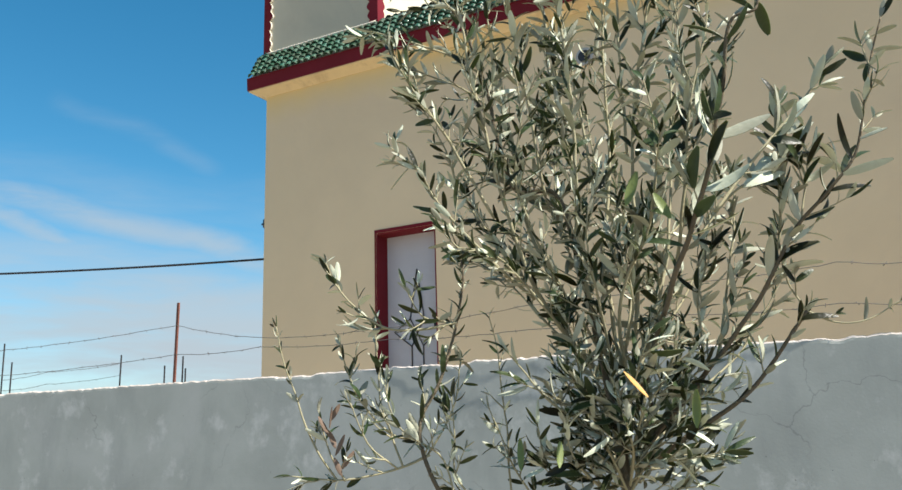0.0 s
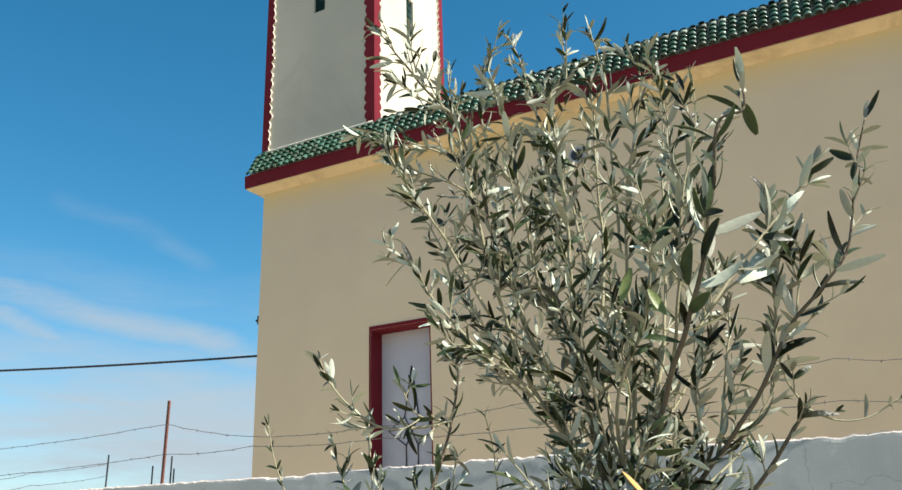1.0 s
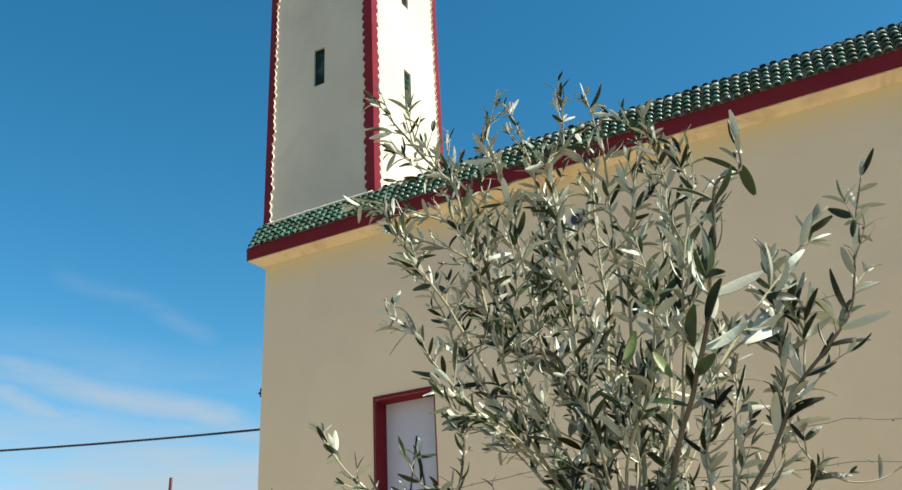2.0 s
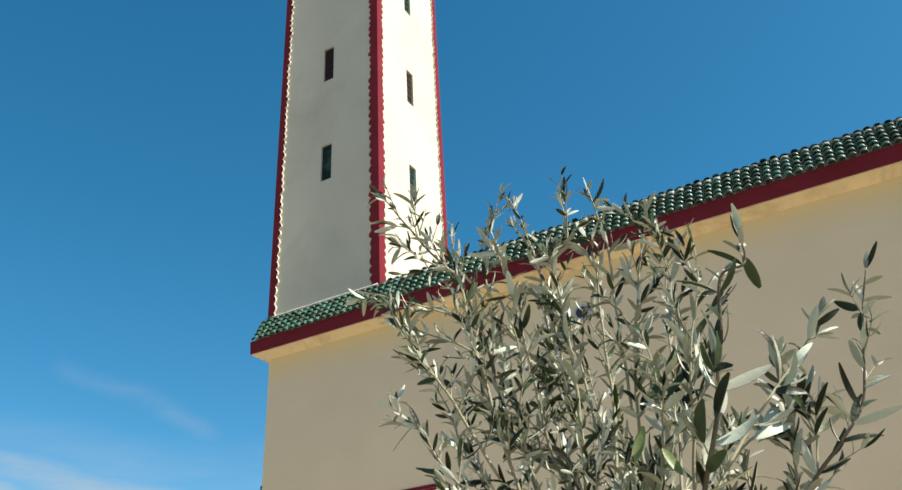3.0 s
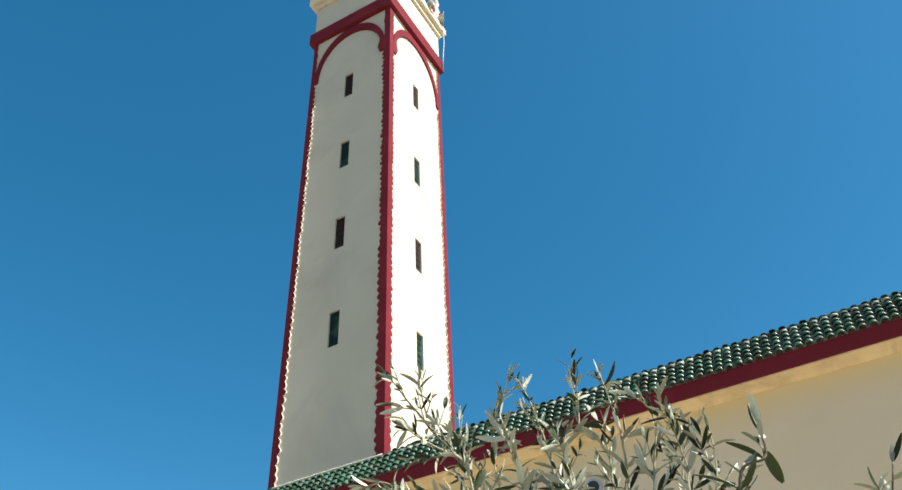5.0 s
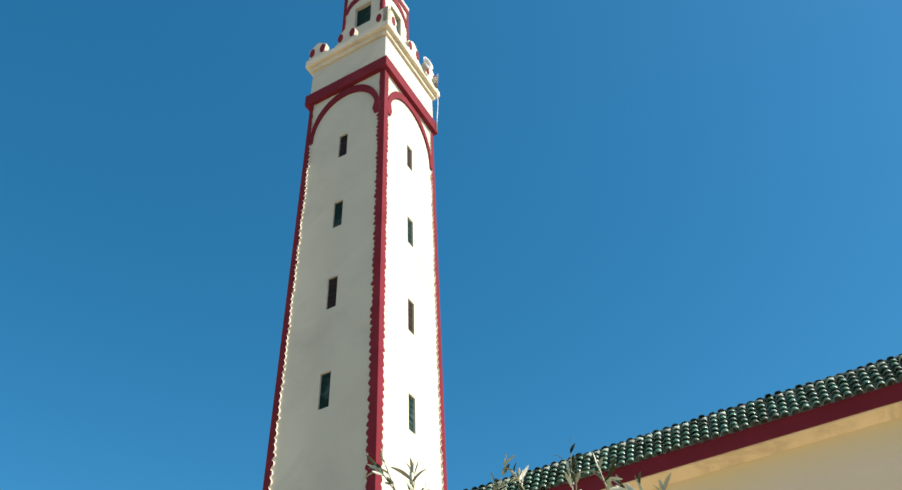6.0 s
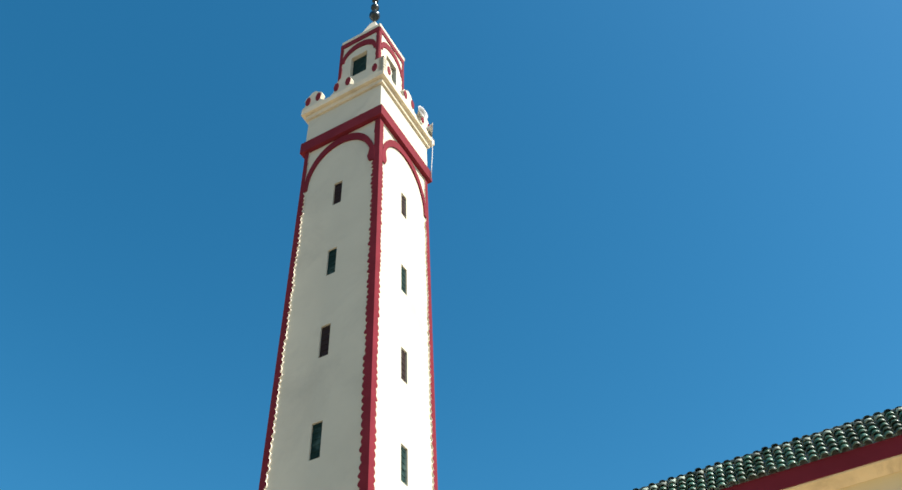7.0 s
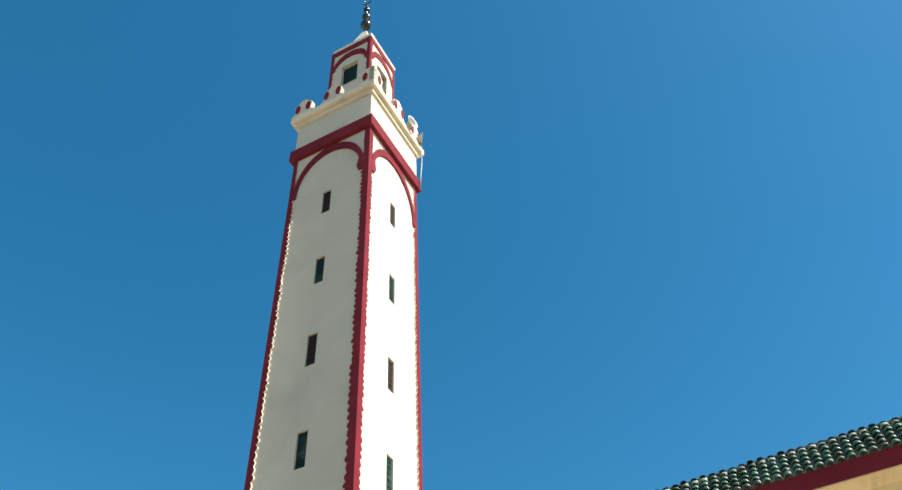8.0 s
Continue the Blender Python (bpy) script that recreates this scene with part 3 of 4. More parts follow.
def merlon(spans):
    """One merlon; spans: (along_x, middle, half width, free left, free right, places of its ovals)."""
    bm = bmesh.new()
    ovals = []
    for along_x, c, w, left, right, marks in spans:
        def place(a, b, d, c=c, along_x=along_x):
            return Vector((c + a, 0.0 - d, 21.95 + b)) if along_x else Vector((MW + d, c + a, 21.95 + b))
        plate(bm, rounded(w, 0.80, left, right), place, 0.15)
        for a in marks:
            ovals.append((place, a))
    ob = part("merlon", fixed(bm), CREAM, minaret, "cream rounded merlon")
    for place, a in ovals:
        part("oval", fixed(plate(bmesh.new(), [(a + x, z) for x, z in OVAL], lambda x, z, d, f=place: f(x, z, 0.151 + d), 0.012)), RED, ob, "oxblood oval")


merlon([(True, 0.12, 0.36, True, True, (-0.17, 0.17))])
merlon([(True, 1.08, 0.36, True, True, (-0.19, 0.19))])
merlon([(True, 2.16, 0.25, True, False, (-0.03,)), (False, 0.10, 0.25, False, True, (0.03,))])
merlon([(False, 1.20, 0.36, True, True, (-0.19, 0.19))])
merlon([(False, 2.14, 0.36, True, True, (-0.19, 0.19))])

# loudspeaker horns on the parapet
def horn(x, y, z, turn):
    ob = thing("loudspeaker", BUILD @ pose(x, y, z, 0, 0, turn), "grey horn loudspeaker on the minaret parapet", "loudspeaker", "minaret loudspeakers")
    bm = bmesh.new()
    prof = [(0.03, 0.0), (0.045, 0.12), (0.075, 0.22), (0.13, 0.30), (0.20, 0.36), (0.215, 0.37), (0.19, 0.355), (0.06, 0.23)]
    rings = [[bm.verts.new((q, r * math.cos(k * math.tau / 18), 0.22 + r * math.sin(k * math.tau / 18))) for k in range(18)] for r, q in prof]
    for a, b in zip(rings, rings[1:]):
        for k in range(18):
            bm.faces.new((a[k], a[(k + 1) % 18], b[(k + 1) % 18], b[k])).smooth = True
    bm.faces.new(rings[0])
    bm.faces.new(rings[-1])
    part("bell", fixed(bm), HORN, ob)
    part("driver", tube(bmesh.new(), [(-0.14, 0, 0.22), (0.02, 0, 0.22)], 0.065, 0.07, 14), IRON, ob, "dark driver unit")
    part("stand", box(bmesh.new(), -0.03, 0.03, -0.02, 0.02, 0.0, 0.18), IRON, ob)


horn(2.18, 1.72, 21.95, -10)
horn(2.16, 2.10, 21.95, 35)

wire_ob = thing("hanging_cable", BUILD, "thin pale cable hanging down from the parapet", "cable")
part("cable", tube(bmesh.new(), [(2.42, 2.36, 21.9), (2.41, 2.37, 21.2), (2.37, 2.36, 20.6), (2.35, 2.34, 20.05)], 0.012, 0.012, 6), HORN, wire_ob)

# ---------------------------------------------------------------- boundary wall, fence and cables
WALL = BUILD @ pose(1.2, -5.05, 0, 0, 0, 4.8)


def boundary():
    bm = bmesh.new()
    n, x0, x1 = 1500, -16.0, 24.0
    rows = []
    for i in range(n + 1):
        x = x0 + (x1 - x0) * i / n
        nick = max(0.0, noise.noise((x * 5.0, 1.7, 0)) - 0.25) * 0.05
        top = 2.14 + 0.008 * noise.noise((x * 1.3, 0.3, 0)) + 0.007 * noise.noise((x * 8.0, 5.3, 0)) + 0.010 * noise.noise((x * 31.0, 2.3, 0)) - nick + (0.012 if x > 4.9 else 0.0)
        wob = 0.010 * abs(noise.noise((x * 14.0, 9.1, 0))) + nick * 0.5
        rows.append([bm.verts.new(p) for p in ((x, 0, -0.2), (x, 0, top - 0.03), (x, wob * 0.5, top - 0.012), (x, 0.012 + wob, top), (x, 0.20, top - 0.005), (x, 0.21, top - 0.04), (x, 0.21, -0.2))])
    for a, b in zip(rows, rows[1:]):
        for k in range(6):
            f = bm.faces.new((a[k], b[k], b[k + 1], a[k + 1]))
            f.material_index = 1 if k in (2, 3) else 0
    bm.faces.new(list(reversed(rows[0])))
    bm.faces.new(rows[-1])
    ob = new("boundary_wall", finish("boundary_wall", fixed(bm), [CEMENT, LIT_LIME]))
    ob.matrix_basis = WALL
    return tagged(ob, "grey cement boundary wall with a rough whitewashed top, coloured paler as if sunlit", "wall", kind="structure")


boundary()


def fence_post(x, y, z0, z1, r, mat, label, lean=0.0):
    ob = thing("fence_post", BUILD @ pose(x, y, z0), label, "fence post", "fence posts")
    bm = bmesh.new()
    h = z1 - z0
    t = r * 0.35
    for a, b, c, d in ((-r, r, -t, t), (-r, -r + 2 * t, t, 2 * r)):
        box(bm, a, b, c, d, 0, h, bevel=t * 0.3)
    for v in bm.verts:
        v.co.x += lean * v.co.z
    part("angle_iron", bm, mat, ob)
    return ob


fence_post(3.13, -4.72, 2.12, 2.87, 0.0135, RUST, "rusty red angle-iron fence post on the cement wall", 0.02)
fence_post(-1.9, -5.1, 2.12, 2.80, 0.017, RUST, "rusty angle-iron fence post on the cement wall")
fence_post(11.4, -4.0, 2.12, 2.80, 0.017, RUST, "rusty angle-iron fence post on the cement wall")
for x, y, z1 in ((-0.80, -2.0, 2.86), (0.39, -2.0, 2.76), (0.07, -2.0, 2.66), (0.46, -2.0, 2.60), (-3.19, -2.0, 2.92), (-3.40, -2.0, 3.22)):
    fence_post(x, y, 1.69, z1, 0.010, IRON, "thin black iron fence post standing in the yard", random.uniform(-0.02, 0.02))


def barbed(points, r=0.0026):
    ob = thing("barbed_wire", BUILD, "weathered barbed wire strung along the wall top", "barbed wire", "barbed wires")
    rnd = random.Random(len(points) * 7 + int(points[0][2] * 100))
    pts = []
    for a, b in zip(points, points[1:]):
        a, b = Vector(a), Vector(b)
        n = max(3, int((b - a).length / 0.09))
        for k in range(n):
            s = k / n
            p = a.lerp(b, s)
            p.z += -0.02 * 4 * s * (1 - s) + rnd.uniform(-0.004, 0.004)
            p.y += rnd.uniform(-0.004, 0.004)
            pts.append(p)
    pts.append(Vector(points[-1]))
    part("strand", tube(bmesh.new(), pts, r, r, 5), WIRE, ob)
    bm = bmesh.new()
    for p in pts[1:-1:2]:
        for _ in range(2):
            d = Vector((rnd.uniform(-1, 1), rnd.uniform(-1, 1), rnd.uniform(-1, 1))).normalized() * 0.017
            tube(bm, [p - d, p + d], 0.002, 0.001, 4)
    tagged(part("barbs", bm, WIRE, ob), kind="stuff")


barbed([(-1.9, -5.1, 2.60), (0.85, -4.95, 2.58), (3.17, -4.74, 2.66), (4.15, -4.75, 2.47), (5.27, -4.72, 2.45), (6.56, -4.65, 2.52), (7.6, -4.55, 2.575), (8.6, -4.45, 2.615), (9.6, -4.31, 2.55), (11.4, -4.02, 2.60)])
barbed([(-1.9, -5.1, 2.36), (0.85, -4.95, 2.33), (3.17, -4.74, 2.40), (4.15, -4.75, 2.39), (5.4, -4.72, 2.36), (6.56, -4.65, 2.345), (7.6, -4.55, 2.36), (8.6, -4.45, 2.355), (9.6, -4.31, 2.30), (11.4, -4.02, 2.36)])
barbed([(-3.40, -2.0, 2.66), (-2.35, -2.0, 2.72), (-0.8, -2.0, 2.74)], 0.003)
barbed([(-3.40, -2.0, 2.50), (-2.35, -2.0, 2.54), (-0.8, -2.0, 2.58)], 0.003)

cable = thing("overhead_cable", pose(0, 0, 0), "black overhead cable fixed to the mosque corner", "cable")
cpts = []
for k in range(25):
    s = k / 24
    p = Vector((-3.01, 13.39, 4.46)).lerp(Vector((-13.5, 15.5, 4.86)), s)
    p.z -= 0.35 * 4 * s * (1 - s) * 0.28
    cpts.append(p)
part("cable", tube(bmesh.new(), cpts, 0.018, 0.018, 8), CABLE, cable)


# ---------------------------------------------------------------- young olive tree
tree = thing("olive_tree", pose(0.30, 1.50, 0), "young olive tree with silvery narrow leaves, standing in earth", "tree")
ROOT = Vector((0.30, 1.50, 0))
tr = random.Random(41)


def at(x, z, y):
    """A point of the crown in the tree's own space: the camera's sight line through (x, z) at 1.45 m, followed to depth
    y to fit its view.
    """
    k = y / 1.45
    return Vector((x * k, y, EYE_Z + (z - EYE_Z) * k)) - ROOT


def smooth(points, n=7):
    """Rounded course through the points."""
    out = []
    for i in range(len(points) - 1):
        p0, p1, p2, p3 = points[max(i - 1, 0)], points[i], points[i + 1], points[min(i + 2, len(points) - 1)]
        for k in range(n):
            t = k / n
            out.append(0.5 * ((2 * p1) + (p2 - p0) * t + (2 * p0 - 5 * p1 + 4 * p2 - p3) * t * t + (3 * p1 - p0 - 3 * p2 + p3) * t ** 3))
    out.append(points[-1])
    return out


def leaf_mesh(length, width, bend, fold, mats=None):
    """Narrow lance-shaped leaf along +z with a green upper and a pale lower side."""
    bm = bmesh.new()
    n = 6
    for side, off in ((0, 0.00025), (1, -0.00025)):
        rows = []
        for i in range(n + 1):
            s = i / n
            w = width * (math.sin(math.pi * min(1, 0.03 + 0.94 * s ** 0.85)) ** 0.62) * (0.82 + 0.25 * s)
            w = max(w, 0.0006)
            y = bend * length * s * s
            rows.append([bm.verts.new((x * w, y + off + abs(x) * w * fold, s * length)) for x in (-1, 0, 1)])
        for a, b in zip(rows, rows[1:]):
            for k in range(2):
                q = (a[k], a[k + 1], b[k + 1], b[k])
                f = bm.faces.new(q if side == 1 else tuple(reversed(q)))
                f.material_index = side
                f.smooth = True
    return finish("leaf", bm, mats or [LEAF_TOP, LEAF_UNDER])


LEAVES = [leaf_mesh(0.035 + 0.0022 * k, 0.0054 + 0.0007 * (k % 3), 0.24 * ((k % 5) - 2.2), 0.15 + 0.16 * (k % 3)) for k in range(12)]
leaf_poses = []
twig_bm = bmesh.new()


over = [0.0]      # share of leaves turned over on the shoot that is being built


def leaf_at(p, axis, out, size, spread=None):
    """Set a leaf at p on a shoot that runs along axis, leaning outwards."""
    lean = radians(spread if spread is not None else tr.uniform(16, 64))
    d = (axis * math.cos(lean) + out * math.sin(lean)).normalized()
    d = (d + Vector((tr.uniform(-.18, .18), tr.uniform(-.18, .18), tr.uniform(-.22, .10)))).normalized()
    up = (axis - d * axis.dot(d))
    if up.length < 1e-3:
        up = Vector((0, 0, 1)).cross(d)
    up.normalize()
    side = up.cross(d)
    m = Matrix((side, up, d)).transposed().to_4x4()
    m = m @ pose(0, 0, 0, 0, 0, tr.gauss(180 if tr.random() < over[0] else 0, 45)) @ Matrix.Diagonal((size * tr.uniform(0.85, 1.15), size, size, 1))
    m.translation = p
    leaf_poses.append((m, tr.randrange(len(LEAVES))))


def leafy(points, r0, size, start=0.0, gap=0.021, tip=True):
    """Pairs of leaves, each turned a quarter on from the last, along a shoot."""
    walked, turn = 0.0, tr.uniform(0, math.pi)
    total = sum((b - a).length for a, b in zip(points, points[1:]))
    nextat = start * total + tr.uniform(0, gap)
    for a, b in zip(points, points[1:]):
        seg = (b - a).length
        axis = (b - a).normalized()
        e1 = axis.cross(Vector((0.2, 0.9, 0.1))).normalized()
        e2 = axis.cross(e1)
        while nextat < walked + seg:
            p = a.lerp(b, (nextat - walked) / seg)
            grow = 0.62 + 0.5 * math.sin(math.pi * min(1, 0.15 + 0.85 * (nextat / total)))
            for half in (0, math.pi):
                if tr.random() < 0.90:
                    ang = turn + half + tr.uniform(-.35, .35)
                    leaf_at(p, axis, e1 * math.cos(ang) + e2 * math.sin(ang), size * grow * tr.uniform(0.75, 1.2))
            turn += math.pi / 2 + tr.uniform(-.2, .2)
            nextat += gap * tr.uniform(0.75, 1.35)
        walked += seg
    if tip:
        axis = (points[-1] - points[-2]).normalized()
        e1 = axis.cross(Vector((0.2, 0.9, 0.1))).normalized()
        for k in range(2):
            leaf_at(points[-1], axis, e1 * (1 if k else -1), size * 0.75, 14)


def twig(p, d, length, size, gap):
    """A side shoot that bends up towards the light."""
    pts, q, d = [p.copy()], p.copy(), d.normalized()
    n = max(3, int(length / 0.022))
    for _ in range(n):
        d = (d + Vector((tr.uniform(-.07, .07), tr.uniform(-.07, .07), 0.085))).normalized()
        q = q + d * (length / n)
        pts.append(q.copy())
    tube(twig_bm, pts, 0.0016, 0.0007, 5, False)
    leafy(pts, 0, size, 0.12, gap)


def branch(points, r0, r1, bare=0.3, every=0.045, reach=(0.06, 0.15), size=1.0, gap=0.021, turned_over=0.18):
    """A limb through the points, with side shoots past its bare foot."""
    over[0] = turned_over
    pts = smooth(points)
    pts = [p + 0.0035 * Vector((noise.noise(p * 17), noise.noise(p * 17 + Vector((5, 5, 5))), 0)) for p in pts]
    ob = part("branch", tube(bmesh.new(), pts, r0, r1, 8), BARK if r0 > 0.0043 else SHOOT, tree)
    total = sum((b - a).length for a, b in zip(pts, pts[1:]))
    walked, nextat = 0.0, bare * total
    for a, b in zip(pts, pts[1:]):
        seg = (b - a).length
        axis = (b - a).normalized()
        while nextat < walked + seg:
            p = a.lerp(b, (nextat - walked) / seg)
            ang = tr.uniform(0, math.tau)
            e1 = axis.cross(Vector((0.2, 0.9, 0.1))).normalized()
            e2 = axis.cross(e1)
            out = e1 * math.cos(ang) + 0.75 * e2 * math.sin(ang)
            s = nextat / total
            twig(p, axis * tr.uniform(0.55, 1.0) + out * tr.uniform(0.45, 0.95), tr.uniform(*reach) * (1.15 - 0.55 * s), size * tr.uniform(0.7, 1.05), gap)
            nextat += every * tr.uniform(0.6, 1.4)
        walked += seg
    leafy(pts, r1, size, max(bare, 0.45), gap * 1.1)
    return ob


part("trunk", tube(bmesh.new(), smooth([Vector((0, 0, -0.05)), Vector((0.015, 0.0, 0.5)), Vector((-0.02, -0.02, 1.0)), at(0.268, 1.40, 1.45), at(0.268, 1.50, 1.45), at(0.264, 1.60, 1.45)]), 0.026, 0.006, 12), BARK, tree, "slim grey olive trunk")

# limb courses below are placed from pixel positions to fit the camera's view
# leader and its shoots
branch([at(0.267, 1.566, 1.45), at(0.243, 1.707, 1.46), at(0.215, 1.874, 1.47), at(0.181, 2.007, 1.47), at(0.109, 2.019, 1.48), at(0.084, 2.113, 1.48), at(0.060, 2.235, 1.48), at(0.024, 2.344, 1.48), at(-0.028, 2.409, 1.48), at(-0.076, 2.477, 1.48), at(-0.115, 2.533, 1.48)], 0.0064, 0.0012, 0.2, 0.045, (0.04, 0.11), 0.82, 0.0205)
branch([at(0.056, 2.241, 1.48), at(-0.006, 2.280, 1.45), at(-0.080, 2.308, 1.43), at(-0.139, 2.327, 1.42)], 0.0024, 0.001, 0.1, 0.046, (0.03, 0.08), 0.76, 0.019)
branch([at(0.038, 2.306, 1.48), at(0.018, 2.381, 1.50), at(0.013, 2.445, 1.51)], 0.0024, 0.001, 0.1, 0.046, (0.03, 0.08), 0.76, 0.019)
branch([at(0.004, 2.369, 1.48), at(-0.055, 2.404, 1.44), at(-0.093, 2.438, 1.43)], 0.0021, 0.001, 0.1, 0.046, (0.03, 0.08), 0.76, 0.019)
branch([at(-0.048, 2.449, 1.48), at(-0.056, 2.495, 1.46), at(-0.062, 2.536, 1.45)], 0.0021, 0.001, 0.1, 0.046, (0.03, 0.08), 0.76, 0.019)
branch([at(0.076, 2.167, 1.48), at(0.017, 2.215, 1.52), at(-0.044, 2.241, 1.54), at(-0.097, 2.267, 1.55)], 0.0024, 0.001, 0.1, 0.046, (0.03, 0.08), 0.76, 0.019)
branch([at(0.309, 2.069, 1.42), at(0.309, 2.244, 1.42), at(0.312, 2.414, 1.42), at(0.302, 2.466, 1.42), at(0.288, 2.532, 1.42)], 0.0029, 0.001, 0.2, 0.055, (0.03, 0.07), 0.82, 0.0195)
branch([at(0.214, 2.033, 1.50), at(0.192, 2.239, 1.52), at(0.170, 2.384, 1.53), at(0.152, 2.462, 1.54), at(0.133, 2.524, 1.54)], 0.0029, 0.001, 0.2, 0.05, (0.03, 0.08), 0.8, 0.0195)
branch([at(0.162, 2.006, 1.44), at(0.136, 2.197, 1.42), at(0.113, 2.338, 1.41), at(0.092, 2.447, 1.41)], 0.0029, 0.001, 0.15, 0.05, (0.04, 0.09), 0.85, 0.02)
branch([at(0.244, 2.032, 1.46), at(0.230, 2.158, 1.48), at(0.217, 2.272, 1.49), at(0.206, 2.395, 1.50)], 0.0029, 0.001, 0.15, 0.045, (0.04, 0.09), 0.82, 0.02)
branch([at(0.400, 1.945, 1.38), at(0.409, 2.043, 1.37), at(0.419, 2.180, 1.36), at(0.418, 2.320, 1.36), at(0.407, 2.440, 1.36)], 0.0029, 0.001, 0.15, 0.05, (0.03, 0.08), 0.88, 0.02)
# outer shoots of the crown
branch([at(0.224, 1.707, 1.45), at(0.135, 1.846, 1.44), at(0.084, 2.021, 1.42), at(0.049, 2.182, 1.40), at(0.023, 2.340, 1.40), at(-0.002, 2.379, 1.40), at(-0.029, 2.436, 1.40)], 0.0041, 0.001, 0.2, 0.04, (0.05, 0.12), 0.8, 0.0205)
branch([at(0.134, 1.826, 1.44), at(0.040, 1.919, 1.40), at(-0.027, 2.003, 1.38), at(-0.066, 2.068, 1.37), at(-0.104, 2.103, 1.37)], 0.003, 0.001, 0.15, 0.036, (0.03, 0.08), 0.85, 0.0175)
branch([at(0.072, 1.969, 1.42), at(-0.014, 2.130, 1.38), at(-0.071, 2.222, 1.36), at(-0.112, 2.300, 1.35)], 0.003, 0.001, 0.15, 0.036, (0.03, 0.09), 0.85, 0.0175)
branch([at(0.153, 1.806, 1.46), at(0.070, 1.928, 1.50), at(0.013, 2.023, 1.52), at(-0.015, 2.109, 1.53), at(-0.049, 2.174, 1.54)], 0.003, 0.001, 0.12, 0.038, (0.04, 0.11), 0.76, 0.0195)
branch([at(0.200, 1.785, 1.46), at(0.130, 1.947, 1.52), at(0.107, 2.105, 1.55), at(0.085, 2.270, 1.57), at(0.072, 2.384, 1.58), at(0.092, 2.481, 1.58)], 0.0036, 0.001, 0.15, 0.04, (0.05, 0.13), 0.8, 0.0205)
branch([at(0.198, 1.746, 1.44), at(0.107, 1.867, 1.38), at(0.059, 1.908, 1.35), at(0.000, 1.920, 1.33)], 0.0026, 0.001, 0.1, 0.046, (0.03, 0.08), 0.76, 0.019)
branch([at(0.206, 1.727, 1.46), at(0.133, 1.807, 1.52), at(0.077, 1.868, 1.55), at(0.010, 1.900, 1.57)], 0.0026, 0.001, 0.1, 0.046, (0.03, 0.08), 0.76, 0.019)
branch([at(0.166, 1.865, 1.47), at(0.114, 2.020, 1.42), at(0.125, 2.158, 1.38), at(0.114, 2.258, 1.36)], 0.0026, 0.001, 0.12, 0.038, (0.04, 0.11), 0.76, 0.0195)
branch([at(0.189, 1.925, 1.47), at(0.155, 2.050, 1.53), at(0.179, 2.200, 1.56), at(0.169, 2.312, 1.58)], 0.0026, 0.001, 0.12, 0.038, (0.04, 0.11), 0.76, 0.0195)
# middle stems
branch([at(0.253, 1.706, 1.45), at(0.216, 1.894, 1.42), at(0.216, 2.048, 1.40), at(0.215, 2.210, 1.38), at(0.204, 2.380, 1.37), at(0.237, 2.423, 1.37), at(0.235, 2.526, 1.37)], 0.0043, 0.001, 0.15, 0.04, (0.05, 0.13), 0.8, 0.0205)
branch([at(0.272, 1.706, 1.45), at(0.256, 1.892, 1.48), at(0.278, 2.067, 1.50), at(0.279, 2.241, 1.51), at(0.283, 2.377, 1.52), at(0.283, 2.421, 1.52)], 0.0041, 0.001, 0.15, 0.04, (0.05, 0.13), 0.8, 0.0205)
branch([at(0.290, 1.696, 1.45), at(0.312, 1.861, 1.42), at(0.315, 2.024, 1.40), at(0.333, 2.206, 1.39), at(0.376, 2.403, 1.39), at(0.361, 2.493, 1.39)], 0.0041, 0.001, 0.15, 0.044, (0.04, 0.11), 0.8, 0.0205)
branch([at(0.301, 1.705, 1.45), at(0.350, 1.840, 1.50), at(0.377, 1.991, 1.53), at(0.391, 2.149, 1.55), at(0.410, 2.315, 1.56), at(0.438, 2.400, 1.56)], 0.0038, 0.001, 0.15, 0.04, (0.05, 0.13), 0.8, 0.0205)
branch([at(0.312, 1.724, 1.44), at(0.371, 1.859, 1.38), at(0.404, 2.011, 1.34), at(0.428, 2.170, 1.32), at(0.471, 2.325, 1.32), at(0.476, 2.399, 1.32)], 0.0036, 0.001, 0.15, 0.042, (0.04, 0.11), 0.95, 0.0195)
branch([at(0.280, 1.687, 1.46), at(0.280, 1.822, 1.38), at(0.339, 1.951, 1.32), at(0.360, 2.086, 1.28), at(0.350, 2.216, 1.27)], 0.0034, 0.001, 0.2, 0.045, (0.05, 0.11), 1.02, 0.021)
branch([at(0.248, 1.784, 1.45), at(0.197, 1.904, 1.50), at(0.179, 2.018, 1.53), at(0.190, 2.134, 1.55)], 0.0026, 0.001, 0.12, 0.038, (0.04, 0.11), 0.76, 0.0195)
branch([at(0.284, 1.744, 1.47), at(0.307, 1.921, 1.54), at(0.256, 2.047, 1.58), at(0.243, 2.154, 1.60)], 0.0026, 0.001, 0.12, 0.038, (0.04, 0.11), 0.76, 0.0195)
branch([at(0.262, 1.706, 1.44), at(0.241, 1.823, 1.36), at(0.228, 1.924, 1.32), at(0.244, 2.016, 1.30)], 0.0026, 0.001, 0.12, 0.038, (0.04, 0.11), 0.76, 0.0195)
